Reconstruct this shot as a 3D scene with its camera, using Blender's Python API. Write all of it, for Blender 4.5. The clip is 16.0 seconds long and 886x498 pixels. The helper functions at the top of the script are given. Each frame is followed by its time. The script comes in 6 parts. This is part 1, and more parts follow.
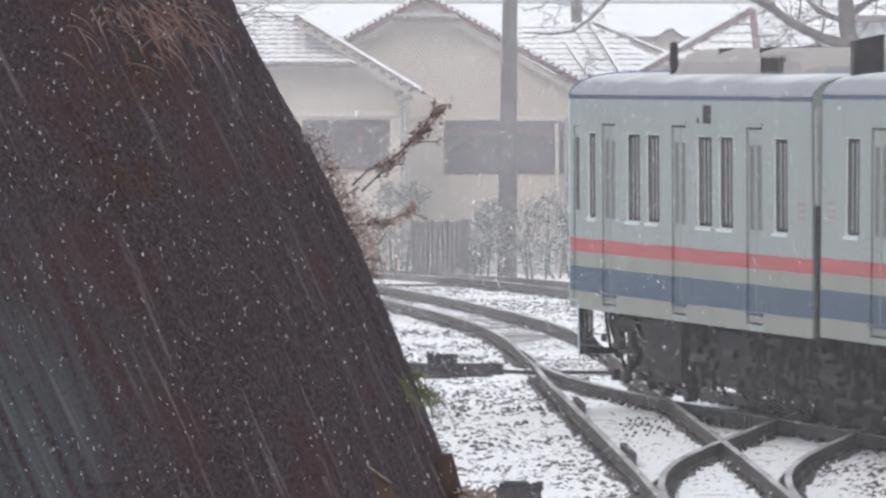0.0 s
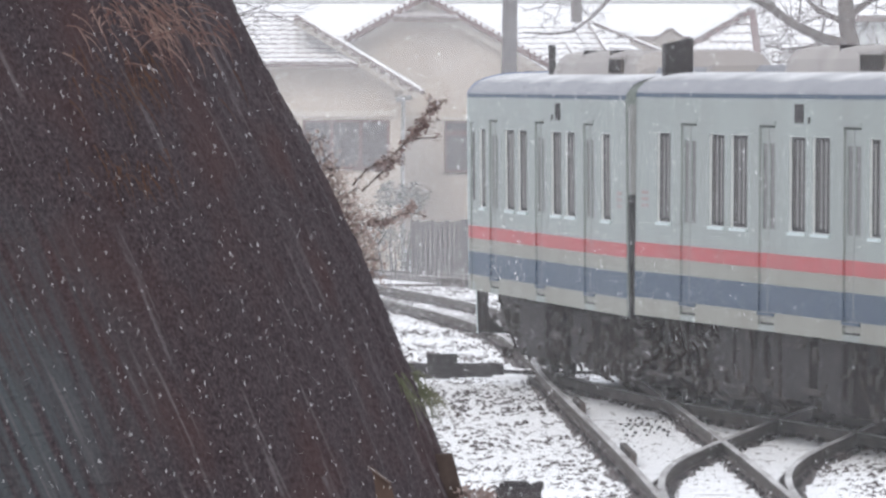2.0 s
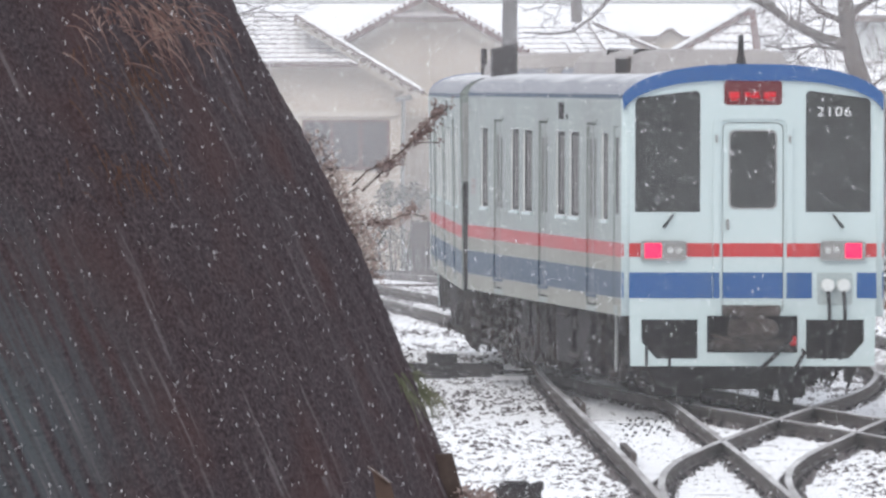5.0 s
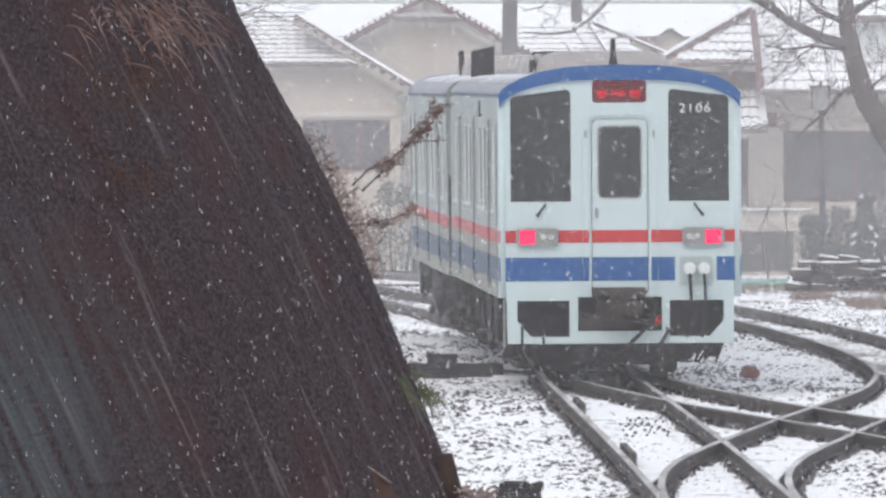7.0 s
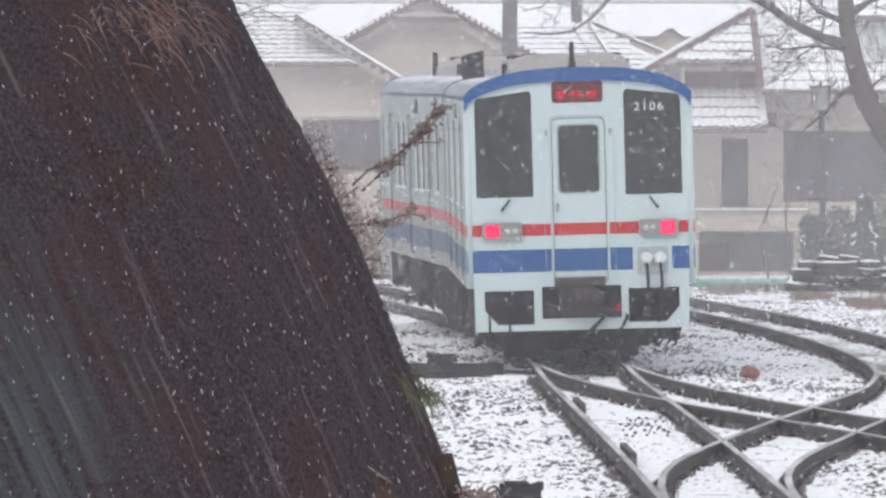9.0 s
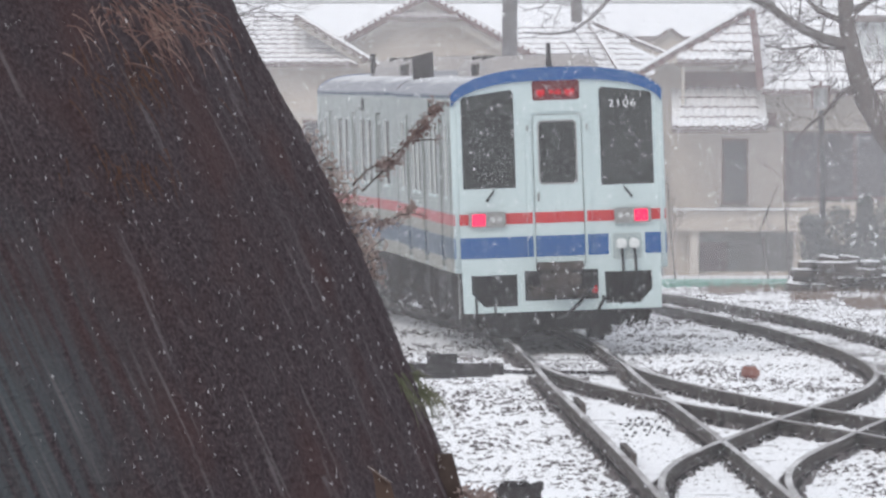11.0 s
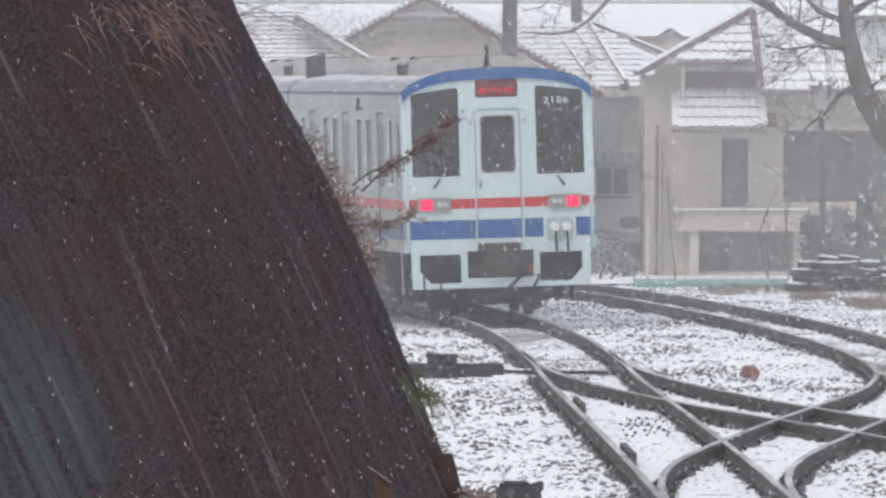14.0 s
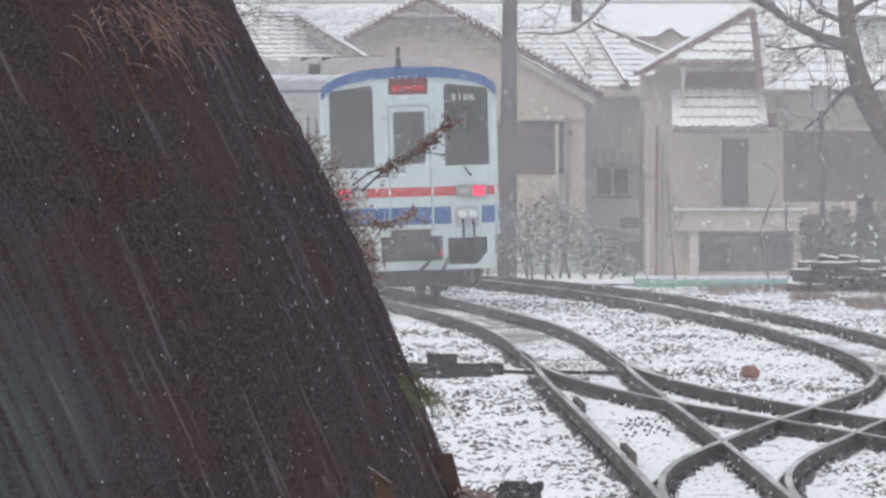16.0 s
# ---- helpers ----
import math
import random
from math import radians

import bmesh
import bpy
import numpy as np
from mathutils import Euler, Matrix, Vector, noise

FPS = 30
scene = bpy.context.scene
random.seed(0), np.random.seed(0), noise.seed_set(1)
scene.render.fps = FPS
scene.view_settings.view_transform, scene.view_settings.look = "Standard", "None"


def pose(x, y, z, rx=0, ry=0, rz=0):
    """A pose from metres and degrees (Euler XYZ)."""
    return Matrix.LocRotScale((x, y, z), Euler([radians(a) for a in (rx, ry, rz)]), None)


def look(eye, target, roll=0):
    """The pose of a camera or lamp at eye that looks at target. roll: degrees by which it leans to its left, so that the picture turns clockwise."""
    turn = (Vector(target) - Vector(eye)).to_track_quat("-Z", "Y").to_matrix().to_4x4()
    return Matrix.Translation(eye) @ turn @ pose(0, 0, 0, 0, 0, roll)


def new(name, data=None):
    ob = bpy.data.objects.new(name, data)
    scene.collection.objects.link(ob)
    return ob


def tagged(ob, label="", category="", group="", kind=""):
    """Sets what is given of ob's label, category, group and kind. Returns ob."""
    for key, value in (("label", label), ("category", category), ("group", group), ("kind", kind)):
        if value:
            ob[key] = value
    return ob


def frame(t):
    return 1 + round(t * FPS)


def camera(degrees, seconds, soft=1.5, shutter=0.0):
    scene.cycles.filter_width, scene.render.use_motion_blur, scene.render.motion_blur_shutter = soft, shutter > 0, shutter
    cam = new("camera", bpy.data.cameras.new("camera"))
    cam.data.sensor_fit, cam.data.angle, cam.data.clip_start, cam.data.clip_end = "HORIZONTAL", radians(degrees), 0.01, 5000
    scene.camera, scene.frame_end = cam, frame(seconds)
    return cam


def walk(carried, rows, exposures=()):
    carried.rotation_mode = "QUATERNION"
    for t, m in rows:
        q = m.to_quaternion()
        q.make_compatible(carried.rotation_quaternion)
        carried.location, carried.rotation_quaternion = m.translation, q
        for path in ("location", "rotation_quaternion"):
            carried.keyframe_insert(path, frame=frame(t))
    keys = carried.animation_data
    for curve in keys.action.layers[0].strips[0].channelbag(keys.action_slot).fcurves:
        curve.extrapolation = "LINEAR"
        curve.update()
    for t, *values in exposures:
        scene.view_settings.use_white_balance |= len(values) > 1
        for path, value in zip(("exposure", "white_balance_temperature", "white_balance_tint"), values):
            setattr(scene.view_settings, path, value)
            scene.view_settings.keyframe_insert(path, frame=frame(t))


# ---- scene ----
# ---- camera: stands still on a tripod, far off, with a long lens ----
cam = camera(3.61, 16.0, soft=2.6, shutter=0.35)
EYE = (0.0, 0.0, 3.6)
STAND = look(EYE, (0.0, 100.0, 3.6 - 100.0 * 0.012299))
# the film's camera opens up a little while the pale train fills the picture
walk(cam, [(0.0, STAND), (16.0, STAND)],
     exposures=[(0.0, 0.17), (2.0, 0.33), (3.5, 0.36), (6.5, 0.25), (9.0, 0.17), (12.5, 0.07), (14.5, 0.02), (16.0, -0.01)])

# ---- light: a snowy overcast day ----
world = bpy.data.worlds.new("overcast")
scene.world = world
world.use_nodes = True
wn = world.node_tree.nodes
wl = world.node_tree.links
sky = wn.new("ShaderNodeTexSky")
sky.sky_type = "NISHITA"
sky.sun_disc = False
sky.sun_elevation = radians(40)
sky.sun_rotation = radians(200)
sky.air_density = 2.0
sky.dust_density = 6.0
cloud = wn.new("ShaderNodeMix")
cloud.data_type = "RGBA"
cloud.inputs["Factor"].default_value = 0.8
cloud.inputs["B"].default_value = (9.0, 9.3, 10.2, 1)
wl.new(sky.outputs[0], cloud.inputs["A"])
wl.new(cloud.outputs["Result"], wn["Background"].inputs["Color"])
wn["Background"].inputs["Strength"].default_value = 0.10
sun = new("sun", bpy.data.lights.new("sun", "SUN"))
sun.data.energy = 0.6
sun.data.angle = radians(25)
sun.data.color = (1.0, 0.98, 0.95)
sun.matrix_world = look((-40, 60, 90), (0, 160, 0))


# ---- materials ----
def material(name):
    m = bpy.data.materials.new(name)
    m.use_nodes = True
    return m, m.node_tree.nodes, m.node_tree.links, m.node_tree.nodes["Principled BSDF"]


def worn(name, colour, second, scale=3.0, rough=0.6, amount=0.5, bump=0.2, metal=0.0, fine=40.0, stretch=(1, 1, 1), spec=0.12):
    """A surface of two colours: broad stains and fine grain, with relief."""
    m, n, l, b = material(name)
    tc = n.new("ShaderNodeTexCoord")
    mp = n.new("ShaderNodeMapping")
    mp.inputs["Scale"].default_value = stretch
    l.new(tc.outputs["Object"], mp.inputs["Vector"])
    a = n.new("ShaderNodeTexNoise")
    a.inputs["Scale"].default_value = scale
    a.inputs["Detail"].default_value = 6
    g = n.new("ShaderNodeTexNoise")
    g.inputs["Scale"].default_value = fine
    g.inputs["Detail"].default_value = 3
    l.new(mp.outputs[0], a.inputs["Vector"])
    l.new(mp.outputs[0], g.inputs["Vector"])
    add = n.new("ShaderNodeMath")
    add.operation = "MULTIPLY_ADD"
    l.new(g.outputs[0], add.inputs[0])
    add.inputs[1].default_value = 0.4
    l.new(a.outputs[0], add.inputs[2])
    r = n.new("ShaderNodeMapRange")
    r.inputs["From Min"].default_value = 0.55
    r.inputs["From Max"].default_value = 0.95
    r.inputs["To Max"].default_value = amount
    l.new(add.outputs[0], r.inputs["Value"])
    mix = n.new("ShaderNodeMix")
    mix.data_type = "RGBA"
    mix.inputs["A"].default_value = (*colour, 1)
    mix.inputs["B"].default_value = (*second, 1)
    l.new(r.outputs[0], mix.inputs["Factor"])
    l.new(mix.outputs["Result"], b.inputs["Base Color"])
    bp = n.new("ShaderNodeBump")
    bp.inputs["Strength"].default_value = bump
    bp.inputs["Distance"].default_value = 0.02
    l.new(add.outputs[0], bp.inputs["Height"])
    l.new(bp.outputs[0], b.inputs["Normal"])
    b.inputs["Roughness"].default_value = rough
    b.inputs["Metallic"].default_value = metal
    b.inputs["Specular IOR Level"].default_value = spec
    return m


def snowed(name, colour, second, low, high, patch=6.0, spread=0.25, rough=0.7):
    """Snow on what faces up, the bare surface where it is steep or the snow is patchy."""
    m, n, l, b = material(name)
    geo = n.new("ShaderNodeNewGeometry")
    sep = n.new("ShaderNodeSeparateXYZ")
    l.new(geo.outputs["Normal"], sep.inputs[0])
    tc = n.new("ShaderNodeTexCoord")
    a = n.new("ShaderNodeTexNoise")
    a.inputs["Scale"].default_value = patch
    a.inputs["Detail"].default_value = 5
    l.new(tc.outputs["Object"], a.inputs["Vector"])
    add = n.new("ShaderNodeMath")
    add.operation = "MULTIPLY_ADD"
    sub = n.new("ShaderNodeMath")
    sub.operation = "SUBTRACT"
    sub.inputs[1].default_value = 0.5
    l.new(a.outputs[0], sub.inputs[0])
    l.new(sub.outputs[0], add.inputs[0])
    add.inputs[1].default_value = spread
    l.new(sep.outputs["Z"], add.inputs[2])
    r = n.new("ShaderNodeMapRange")
    r.inputs["From Min"].default_value = low
    r.inputs["From Max"].default_value = high
    l.new(add.outputs[0], r.inputs["Value"])
    g = n.new("ShaderNodeTexNoise")
    g.inputs["Scale"].default_value = patch * 3
    l.new(tc.outputs["Object"], g.inputs["Vector"])
    base = n.new("ShaderNodeMix")
    base.data_type = "RGBA"
    base.inputs["A"].default_value = (*colour, 1)
    base.inputs["B"].default_value = (*second, 1)
    l.new(g.outputs[0], base.inputs["Factor"])
    mix = n.new("ShaderNodeMix")
    mix.data_type = "RGBA"
    mix.inputs["B"].default_value = (0.86, 0.87, 0.89, 1)
    l.new(base.outputs["Result"], mix.inputs["A"])
    l.new(r.outputs[0], mix.inputs["Factor"])
    l.new(mix.outputs["Result"], b.inputs["Base Color"])
    bp = n.new("ShaderNodeBump")
    bp.inputs["Strength"].default_value = 0.3
    bp.inputs["Distance"].default_value = 0.02
    l.new(g.outputs[0], bp.inputs["Height"])
    l.new(bp.outputs[0], b.inputs["Normal"])
    b.inputs["Roughness"].default_value = rough
    b.inputs["Specular IOR Level"].default_value = 0.1
    return m


def glow(name, colour, strength):
    m, n, l, b = material(name)
    b.inputs["Base Color"].default_value = (colour[0] * 0.2, colour[1] * 0.2, colour[2] * 0.2, 1)
    b.inputs["Specular IOR Level"].default_value = 0.15
    b.inputs["Emission Color"].default_value = (*colour, 1)
    b.inputs["Emission Strength"].default_value = strength
    b.inputs["Roughness"].default_value = 0.3
    return m


def glassy(name, colour, rough=0.08):
    """Dark window glass: a glossy coat over the unlit inside."""
    m, n, l, b = material(name)
    tc = n.new("ShaderNodeTexCoord")
    a = n.new("ShaderNodeTexNoise")
    a.inputs["Scale"].default_value = 2.5
    a.inputs["Detail"].default_value = 4
    l.new(tc.outputs["Object"], a.inputs["Vector"])
    # greenish mottle puts uneven reflections into the glass colour
    mix = n.new("ShaderNodeMix")
    mix.data_type = "RGBA"
    mix.inputs["A"].default_value = (*colour, 1)
    mix.inputs["B"].default_value = (colour[0] * 3.4, colour[1] * 3.9, colour[2] * 3.5, 1)
    l.new(a.outputs[0], mix.inputs["Factor"])
    l.new(mix.outputs["Result"], b.inputs["Base Color"])
    d = n.new("ShaderNodeTexNoise")
    d.inputs["Scale"].default_value = 38
    d.inputs["Detail"].default_value = 3
    l.new(tc.outputs["Object"], d.inputs["Vector"])
    bp = n.new("ShaderNodeBump")
    bp.inputs["Strength"].default_value = 0.35
    bp.inputs["Distance"].default_value = 0.02
    l.new(d.outputs[0], bp.inputs["Height"])
    l.new(bp.outputs[0], b.inputs["Normal"])
    drop = n.new("ShaderNodeMapRange")
    drop.inputs["From Min"].default_value = 0.64
    drop.inputs["From Max"].default_value = 0.72
    drop.inputs["To Max"].default_value = 0.35
    l.new(d.outputs[0], drop.inputs["Value"])
    wet = n.new("ShaderNodeMix")
    wet.data_type = "RGBA"
    wet.inputs["B"].default_value = (0.5, 0.52, 0.52, 1)
    l.new(mix.outputs["Result"], wet.inputs["A"])
    l.new(drop.outputs[0], wet.inputs["Factor"])
    l.new(wet.outputs["Result"], b.inputs["Base Color"])
    b.inputs["Roughness"].default_value = rough
    b.inputs["IOR"].default_value = 1.5
    b.inputs["Specular IOR Level"].default_value = 0.24
    return m


M_GROUND = snowed("snowy_ballast", (0.055, 0.045, 0.046), (0.17, 0.15, 0.15), 0.93, 0.972, 9.0, 0.05)
M_RAIL = worn("rail_steel", (0.052, 0.044, 0.043), (0.13, 0.108, 0.10), 2.0, 0.8, 0.8, 0.2)
M_RAILTOP = worn("rail_head", (0.23, 0.22, 0.215), (0.72, 0.72, 0.73), 0.25, 0.6, 0.9, 0.1)
M_TIE = snowed("snowy_sleeper", (0.05, 0.04, 0.038), (0.10, 0.085, 0.08), 0.75, 1.0, 3.0, 0.9)
M_IRON = worn("dark_iron", (0.016, 0.014, 0.016), (0.045, 0.038, 0.04), 3.0, 0.6, 0.7)
M_UNDER = worn("underfloor_grime_and_skirt_shade", (0.010, 0.008, 0.010), (0.035, 0.028, 0.030), 2.5, 0.8, 0.8)
M_UNDERPARTS = worn("greasy_fittings", (0.010, 0.0075, 0.008), (0.05, 0.038, 0.036), 5.0, 0.7, 0.9)
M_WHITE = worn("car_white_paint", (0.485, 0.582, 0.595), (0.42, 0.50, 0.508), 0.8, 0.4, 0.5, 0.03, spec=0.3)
# side paint is darker than the cab's, with the side's shade mixed in
M_SIDE = worn("shaded_side_paint", (0.222, 0.262, 0.25), (0.16, 0.18, 0.17), 0.7, 0.40, 0.7, 0.02, 0.0, 12.0, (1, 1, 0.25), spec=0.11)
M_FADED = worn("faded_lettering", (0.30, 0.22, 0.215), (0.25, 0.24, 0.235), 4.0, 0.6, 0.7, 0.02)
M_PANEL = worn("pale_grey_panel", (0.36, 0.42, 0.43), (0.30, 0.34, 0.34), 3.0, 0.5, 0.5, 0.05)
M_PLUG = worn("white_plug", (0.62, 0.65, 0.65), (0.5, 0.52, 0.52), 4.0, 0.4, 0.4, 0.03)
M_COUPLER = worn("rusty_grey_iron", (0.035, 0.029, 0.028), (0.11, 0.092, 0.085), 5.0, 0.7, 0.9, 0.3)
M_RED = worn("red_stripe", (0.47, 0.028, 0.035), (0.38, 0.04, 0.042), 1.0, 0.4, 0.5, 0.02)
# bands along the sides carry the same shade in their colour
M_REDSIDE = worn("dusty_shaded_red_stripe", (0.36, 0.016, 0.024), (0.27, 0.04, 0.042), 1.0, 0.42, 0.7, 0.01, spec=0.09)
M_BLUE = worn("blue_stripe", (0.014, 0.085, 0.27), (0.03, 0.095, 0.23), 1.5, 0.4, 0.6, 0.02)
M_BLUESIDE = worn("dusty_shaded_blue_stripe", (0.005, 0.036, 0.085), (0.02, 0.05, 0.088), 1.5, 0.44, 0.8, 0.01, spec=0.07)
M_SILLBAND = worn("dusty_lower_side", (0.255, 0.26, 0.232), (0.185, 0.18, 0.155), 1.2, 0.6, 0.7, 0.03, 0.0, 14.0, (1, 1, 0.4), spec=0.2)
# paler than the side paint, with skylight on the reveals mixed in
M_REVEAL = worn("pale_window_reveal", (0.66, 0.70, 0.70), (0.5, 0.53, 0.53), 4.0, 0.5, 0.5, 0.03)
M_ROOFCAR = snowed("car_roof_snow", (0.24, 0.25, 0.28), (0.34, 0.35, 0.38), 0.86, 1.12, 0.6, 0.35)
M_UNIT = worn("roof_unit_paint", (0.36, 0.34, 0.33), (0.25, 0.23, 0.23), 1.2, 0.6, 0.7)
M_GRILLE = worn("grille_metal", (0.10, 0.085, 0.08), (0.05, 0.042, 0.04), 3.0, 0.6, 0.7)
M_RUBBER = worn("rubber", (0.018, 0.018, 0.02), (0.035, 0.034, 0.035), 4.0, 0.7, 0.7)
M_GLASS = glassy("car_glass", (0.014, 0.014, 0.015))
M_SIDEGLASS = worn("dusty_side_glass", (0.012, 0.010, 0.011), (0.05, 0.041, 0.039), 1.6, 0.5, 0.9, 0.0, 0.0, 22.0, (1, 4, 0.35), spec=0.09)
# door glass is paler than the side glass: reflection mixed into its colour
M_DOORGLASS = worn("pale_reflection_glass", (0.035, 0.035, 0.035), (0.10, 0.10, 0.10), 2.0, 0.4, 0.8, 0.0, 0.0, 22.0, (1, 4, 0.35), spec=0.14)
M_HGLASS = worn("house_glass", (0.075, 0.068, 0.072), (0.04, 0.037, 0.042), 0.6, 0.35, 0.6, 0.0, spec=0.2)
M_GREYPART = worn("grey_metal", (0.30, 0.31, 0.31), (0.20, 0.20, 0.20), 3.0, 0.45, 0.6, 0.05, 0.3)
M_LAMPRED = glow("tail_lamp_red", (1.0, 0.006, 0.10), 1.1)
M_LAMPDARK = worn("lamp_inside", (0.24, 0.235, 0.235), (0.34, 0.335, 0.33), 12.0, 0.3, 0.6, 0.05)
M_LAMPCLEAR = worn("lamp_lens", (0.52, 0.54, 0.54), (0.25, 0.25, 0.25), 20.0, 0.15, 0.6, 0.05)
M_DISPLAY = glow("red_bloom_display", (0.16, 0.022, 0.03), 0.5)
M_LED = glow("red_display_letters", (0.9, 0.012, 0.03), 0.45)
M_BLACK = worn("black_panel", (0.012, 0.010, 0.012), (0.03, 0.026, 0.028), 3.0, 0.6, 0.5, 0.02, spec=0.04)
M_NUMBER = worn("white_figures", (0.6, 0.62, 0.62), (0.5, 0.5, 0.5), 3.0, 0.5, 0.4)
M_BEIGE = worn("beige_render", (0.49, 0.435, 0.38), (0.39, 0.345, 0.305), 0.7, 0.85, 0.7, 0.15)
M_GREYWALL = worn("grey_blue_cladding", (0.52, 0.55, 0.56), (0.43, 0.45, 0.46), 0.8, 0.7, 0.7, 0.1)
M_CELLAR = worn("shaded_cellar_render", (0.24, 0.23, 0.22), (0.17, 0.165, 0.16), 0.8, 0.7, 0.8, 0.1)
M_TRIM = worn("brown_trim", (0.17, 0.095, 0.09), (0.11, 0.07, 0.068), 1.5, 0.7, 0.7)
M_LIGHTTRIM = worn("pale_trim", (0.52, 0.48, 0.43), (0.42, 0.38, 0.34), 1.5, 0.7, 0.6)
M_TILE = snowed("snowy_roof_tiles", (0.13, 0.10, 0.095), (0.22, 0.17, 0.16), 0.36, 0.52, 3.0, 0.2)
M_SNOWCAP = snowed("snow_cap", (0.14, 0.11, 0.10), (0.2, 0.16, 0.15), 0.30, 0.55, 2.0, 0.2)
M_SNOW = worn("lying_snow", (0.86, 0.87, 0.89), (0.80, 0.81, 0.84), 3.0, 0.8, 0.6, 0.2)
M_POLE = worn("weathered_pole", (0.032, 0.025, 0.026), (0.07, 0.058, 0.057), 1.0, 0.85, 0.8, 0.2, 0.0, 20.0, (1, 1, 0.2))
M_BARK = worn("bare_bark", (0.075, 0.060, 0.056), (0.13, 0.105, 0.10), 3.0, 0.9, 0.8, 0.5)
M_STRAW = worn("dry_straw", (0.12, 0.066, 0.06), (0.40, 0.30, 0.265), 9.0, 0.85, 0.8)
M_DRYLEAF = worn("dry_leaf", (0.16, 0.115, 0.112), (0.46, 0.38, 0.36), 9.0, 0.85, 0.8)
M_GRASS = worn("green_grass", (0.10, 0.112, 0.072), (0.22, 0.22, 0.155), 6.0, 0.8, 0.8)
M_LEAF = snowed("snowy_evergreen", (0.055, 0.068, 0.058), (0.12, 0.13, 0.115), 0.55, 1.15, 5.0, 0.8)
M_NET = worn("green_net", (0.13, 0.33, 0.27), (0.20, 0.40, 0.34), 3.0, 0.8, 0.7)
M_TIMBER = snowed("snowy_old_timber", (0.028, 0.022, 0.021), (0.07, 0.055, 0.05), 0.75, 1.05, 4.0, 0.5)
M_BRICK = worn("red_stone", (0.26, 0.12, 0.10), (0.19, 0.095, 0.085), 6.0, 0.9, 0.7)
M_FLAKE, fn_, fl_, fb_ = material("snowflake")
fb_.inputs["Base Color"].default_value = (0.9, 0.9, 0.92, 1)
fb_.inputs["Roughness"].default_value = 0.9
ftr = fn_.new("ShaderNodeBsdfTranslucent")
ftr.inputs["Color"].default_value = (0.9, 0.9, 0.92, 1)
fmx = fn_.new("ShaderNodeMixShader")
fmx.inputs[0].default_value = 0.5
fl_.new(fb_.outputs[0], fmx.inputs[1])
fl_.new(ftr.outputs[0], fmx.inputs[2])
fl_.new(fmx.outputs[0], fn_["Material Output"].inputs["Surface"])


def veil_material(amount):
    """Nearly clear white sheet that stands in for a haze of fine snow."""
    m, n, l, b = material("haze_sheet_white")
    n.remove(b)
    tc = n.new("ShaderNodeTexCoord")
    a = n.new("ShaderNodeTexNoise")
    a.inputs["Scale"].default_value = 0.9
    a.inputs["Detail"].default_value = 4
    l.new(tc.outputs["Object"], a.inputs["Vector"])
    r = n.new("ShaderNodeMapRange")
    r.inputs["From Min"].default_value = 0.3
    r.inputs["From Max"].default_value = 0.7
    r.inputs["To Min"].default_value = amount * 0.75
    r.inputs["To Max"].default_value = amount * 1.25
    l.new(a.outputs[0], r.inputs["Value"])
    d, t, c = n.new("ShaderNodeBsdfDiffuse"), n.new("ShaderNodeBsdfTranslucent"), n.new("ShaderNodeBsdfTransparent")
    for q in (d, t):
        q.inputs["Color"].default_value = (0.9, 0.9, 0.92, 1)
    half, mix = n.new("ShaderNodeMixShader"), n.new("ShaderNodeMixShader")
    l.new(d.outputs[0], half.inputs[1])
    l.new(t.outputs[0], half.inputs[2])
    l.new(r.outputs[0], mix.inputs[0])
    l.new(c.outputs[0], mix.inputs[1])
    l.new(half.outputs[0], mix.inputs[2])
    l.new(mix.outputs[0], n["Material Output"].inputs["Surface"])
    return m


# ---- mesh helpers ----
def part(name, bm, mat, parent=None, label="", smooth=False):
    bmesh.ops.recalc_face_normals(bm, faces=bm.faces[:])
    me = bpy.data.meshes.new(name)
    bm.to_mesh(me)
    bm.free()
    me.materials.append(mat)
    if smooth:
        me.shade_smooth()
    ob = new(name, me)
    if parent:
        ob.parent = parent
    if label:
        ob["label"] = label
    return ob


def thing(name, label, category, group="", kind="", at=(0, 0, 0)):
    ob = new(name)
    ob.location = at
    return tagged(ob, label, category, group, kind)


def block(bm, x0, x1, y0, y1, z0, z1, bevel=0.0):
    """A box, its edges rounded where bevel is given."""
    r = bmesh.ops.create_cube(bm, size=1.0)
    for v in r["verts"]:
        v.co = ((x0 + x1) / 2 + v.co.x * (x1 - x0), (y0 + y1) / 2 + v.co.y * (y1 - y0), (z0 + z1) / 2 + v.co.z * (z1 - z0))
    if bevel:
        es = list({e for v in r["verts"] for e in v.link_edges})
        bmesh.ops.bevel(bm, geom=es, offset=bevel, segments=2, affect="EDGES")
    return bm


def boxm(x0, x1, y0, y1, z0, z1, bevel=0.0):
    return block(bmesh.new(), x0, x1, y0, y1, z0, z1, bevel)


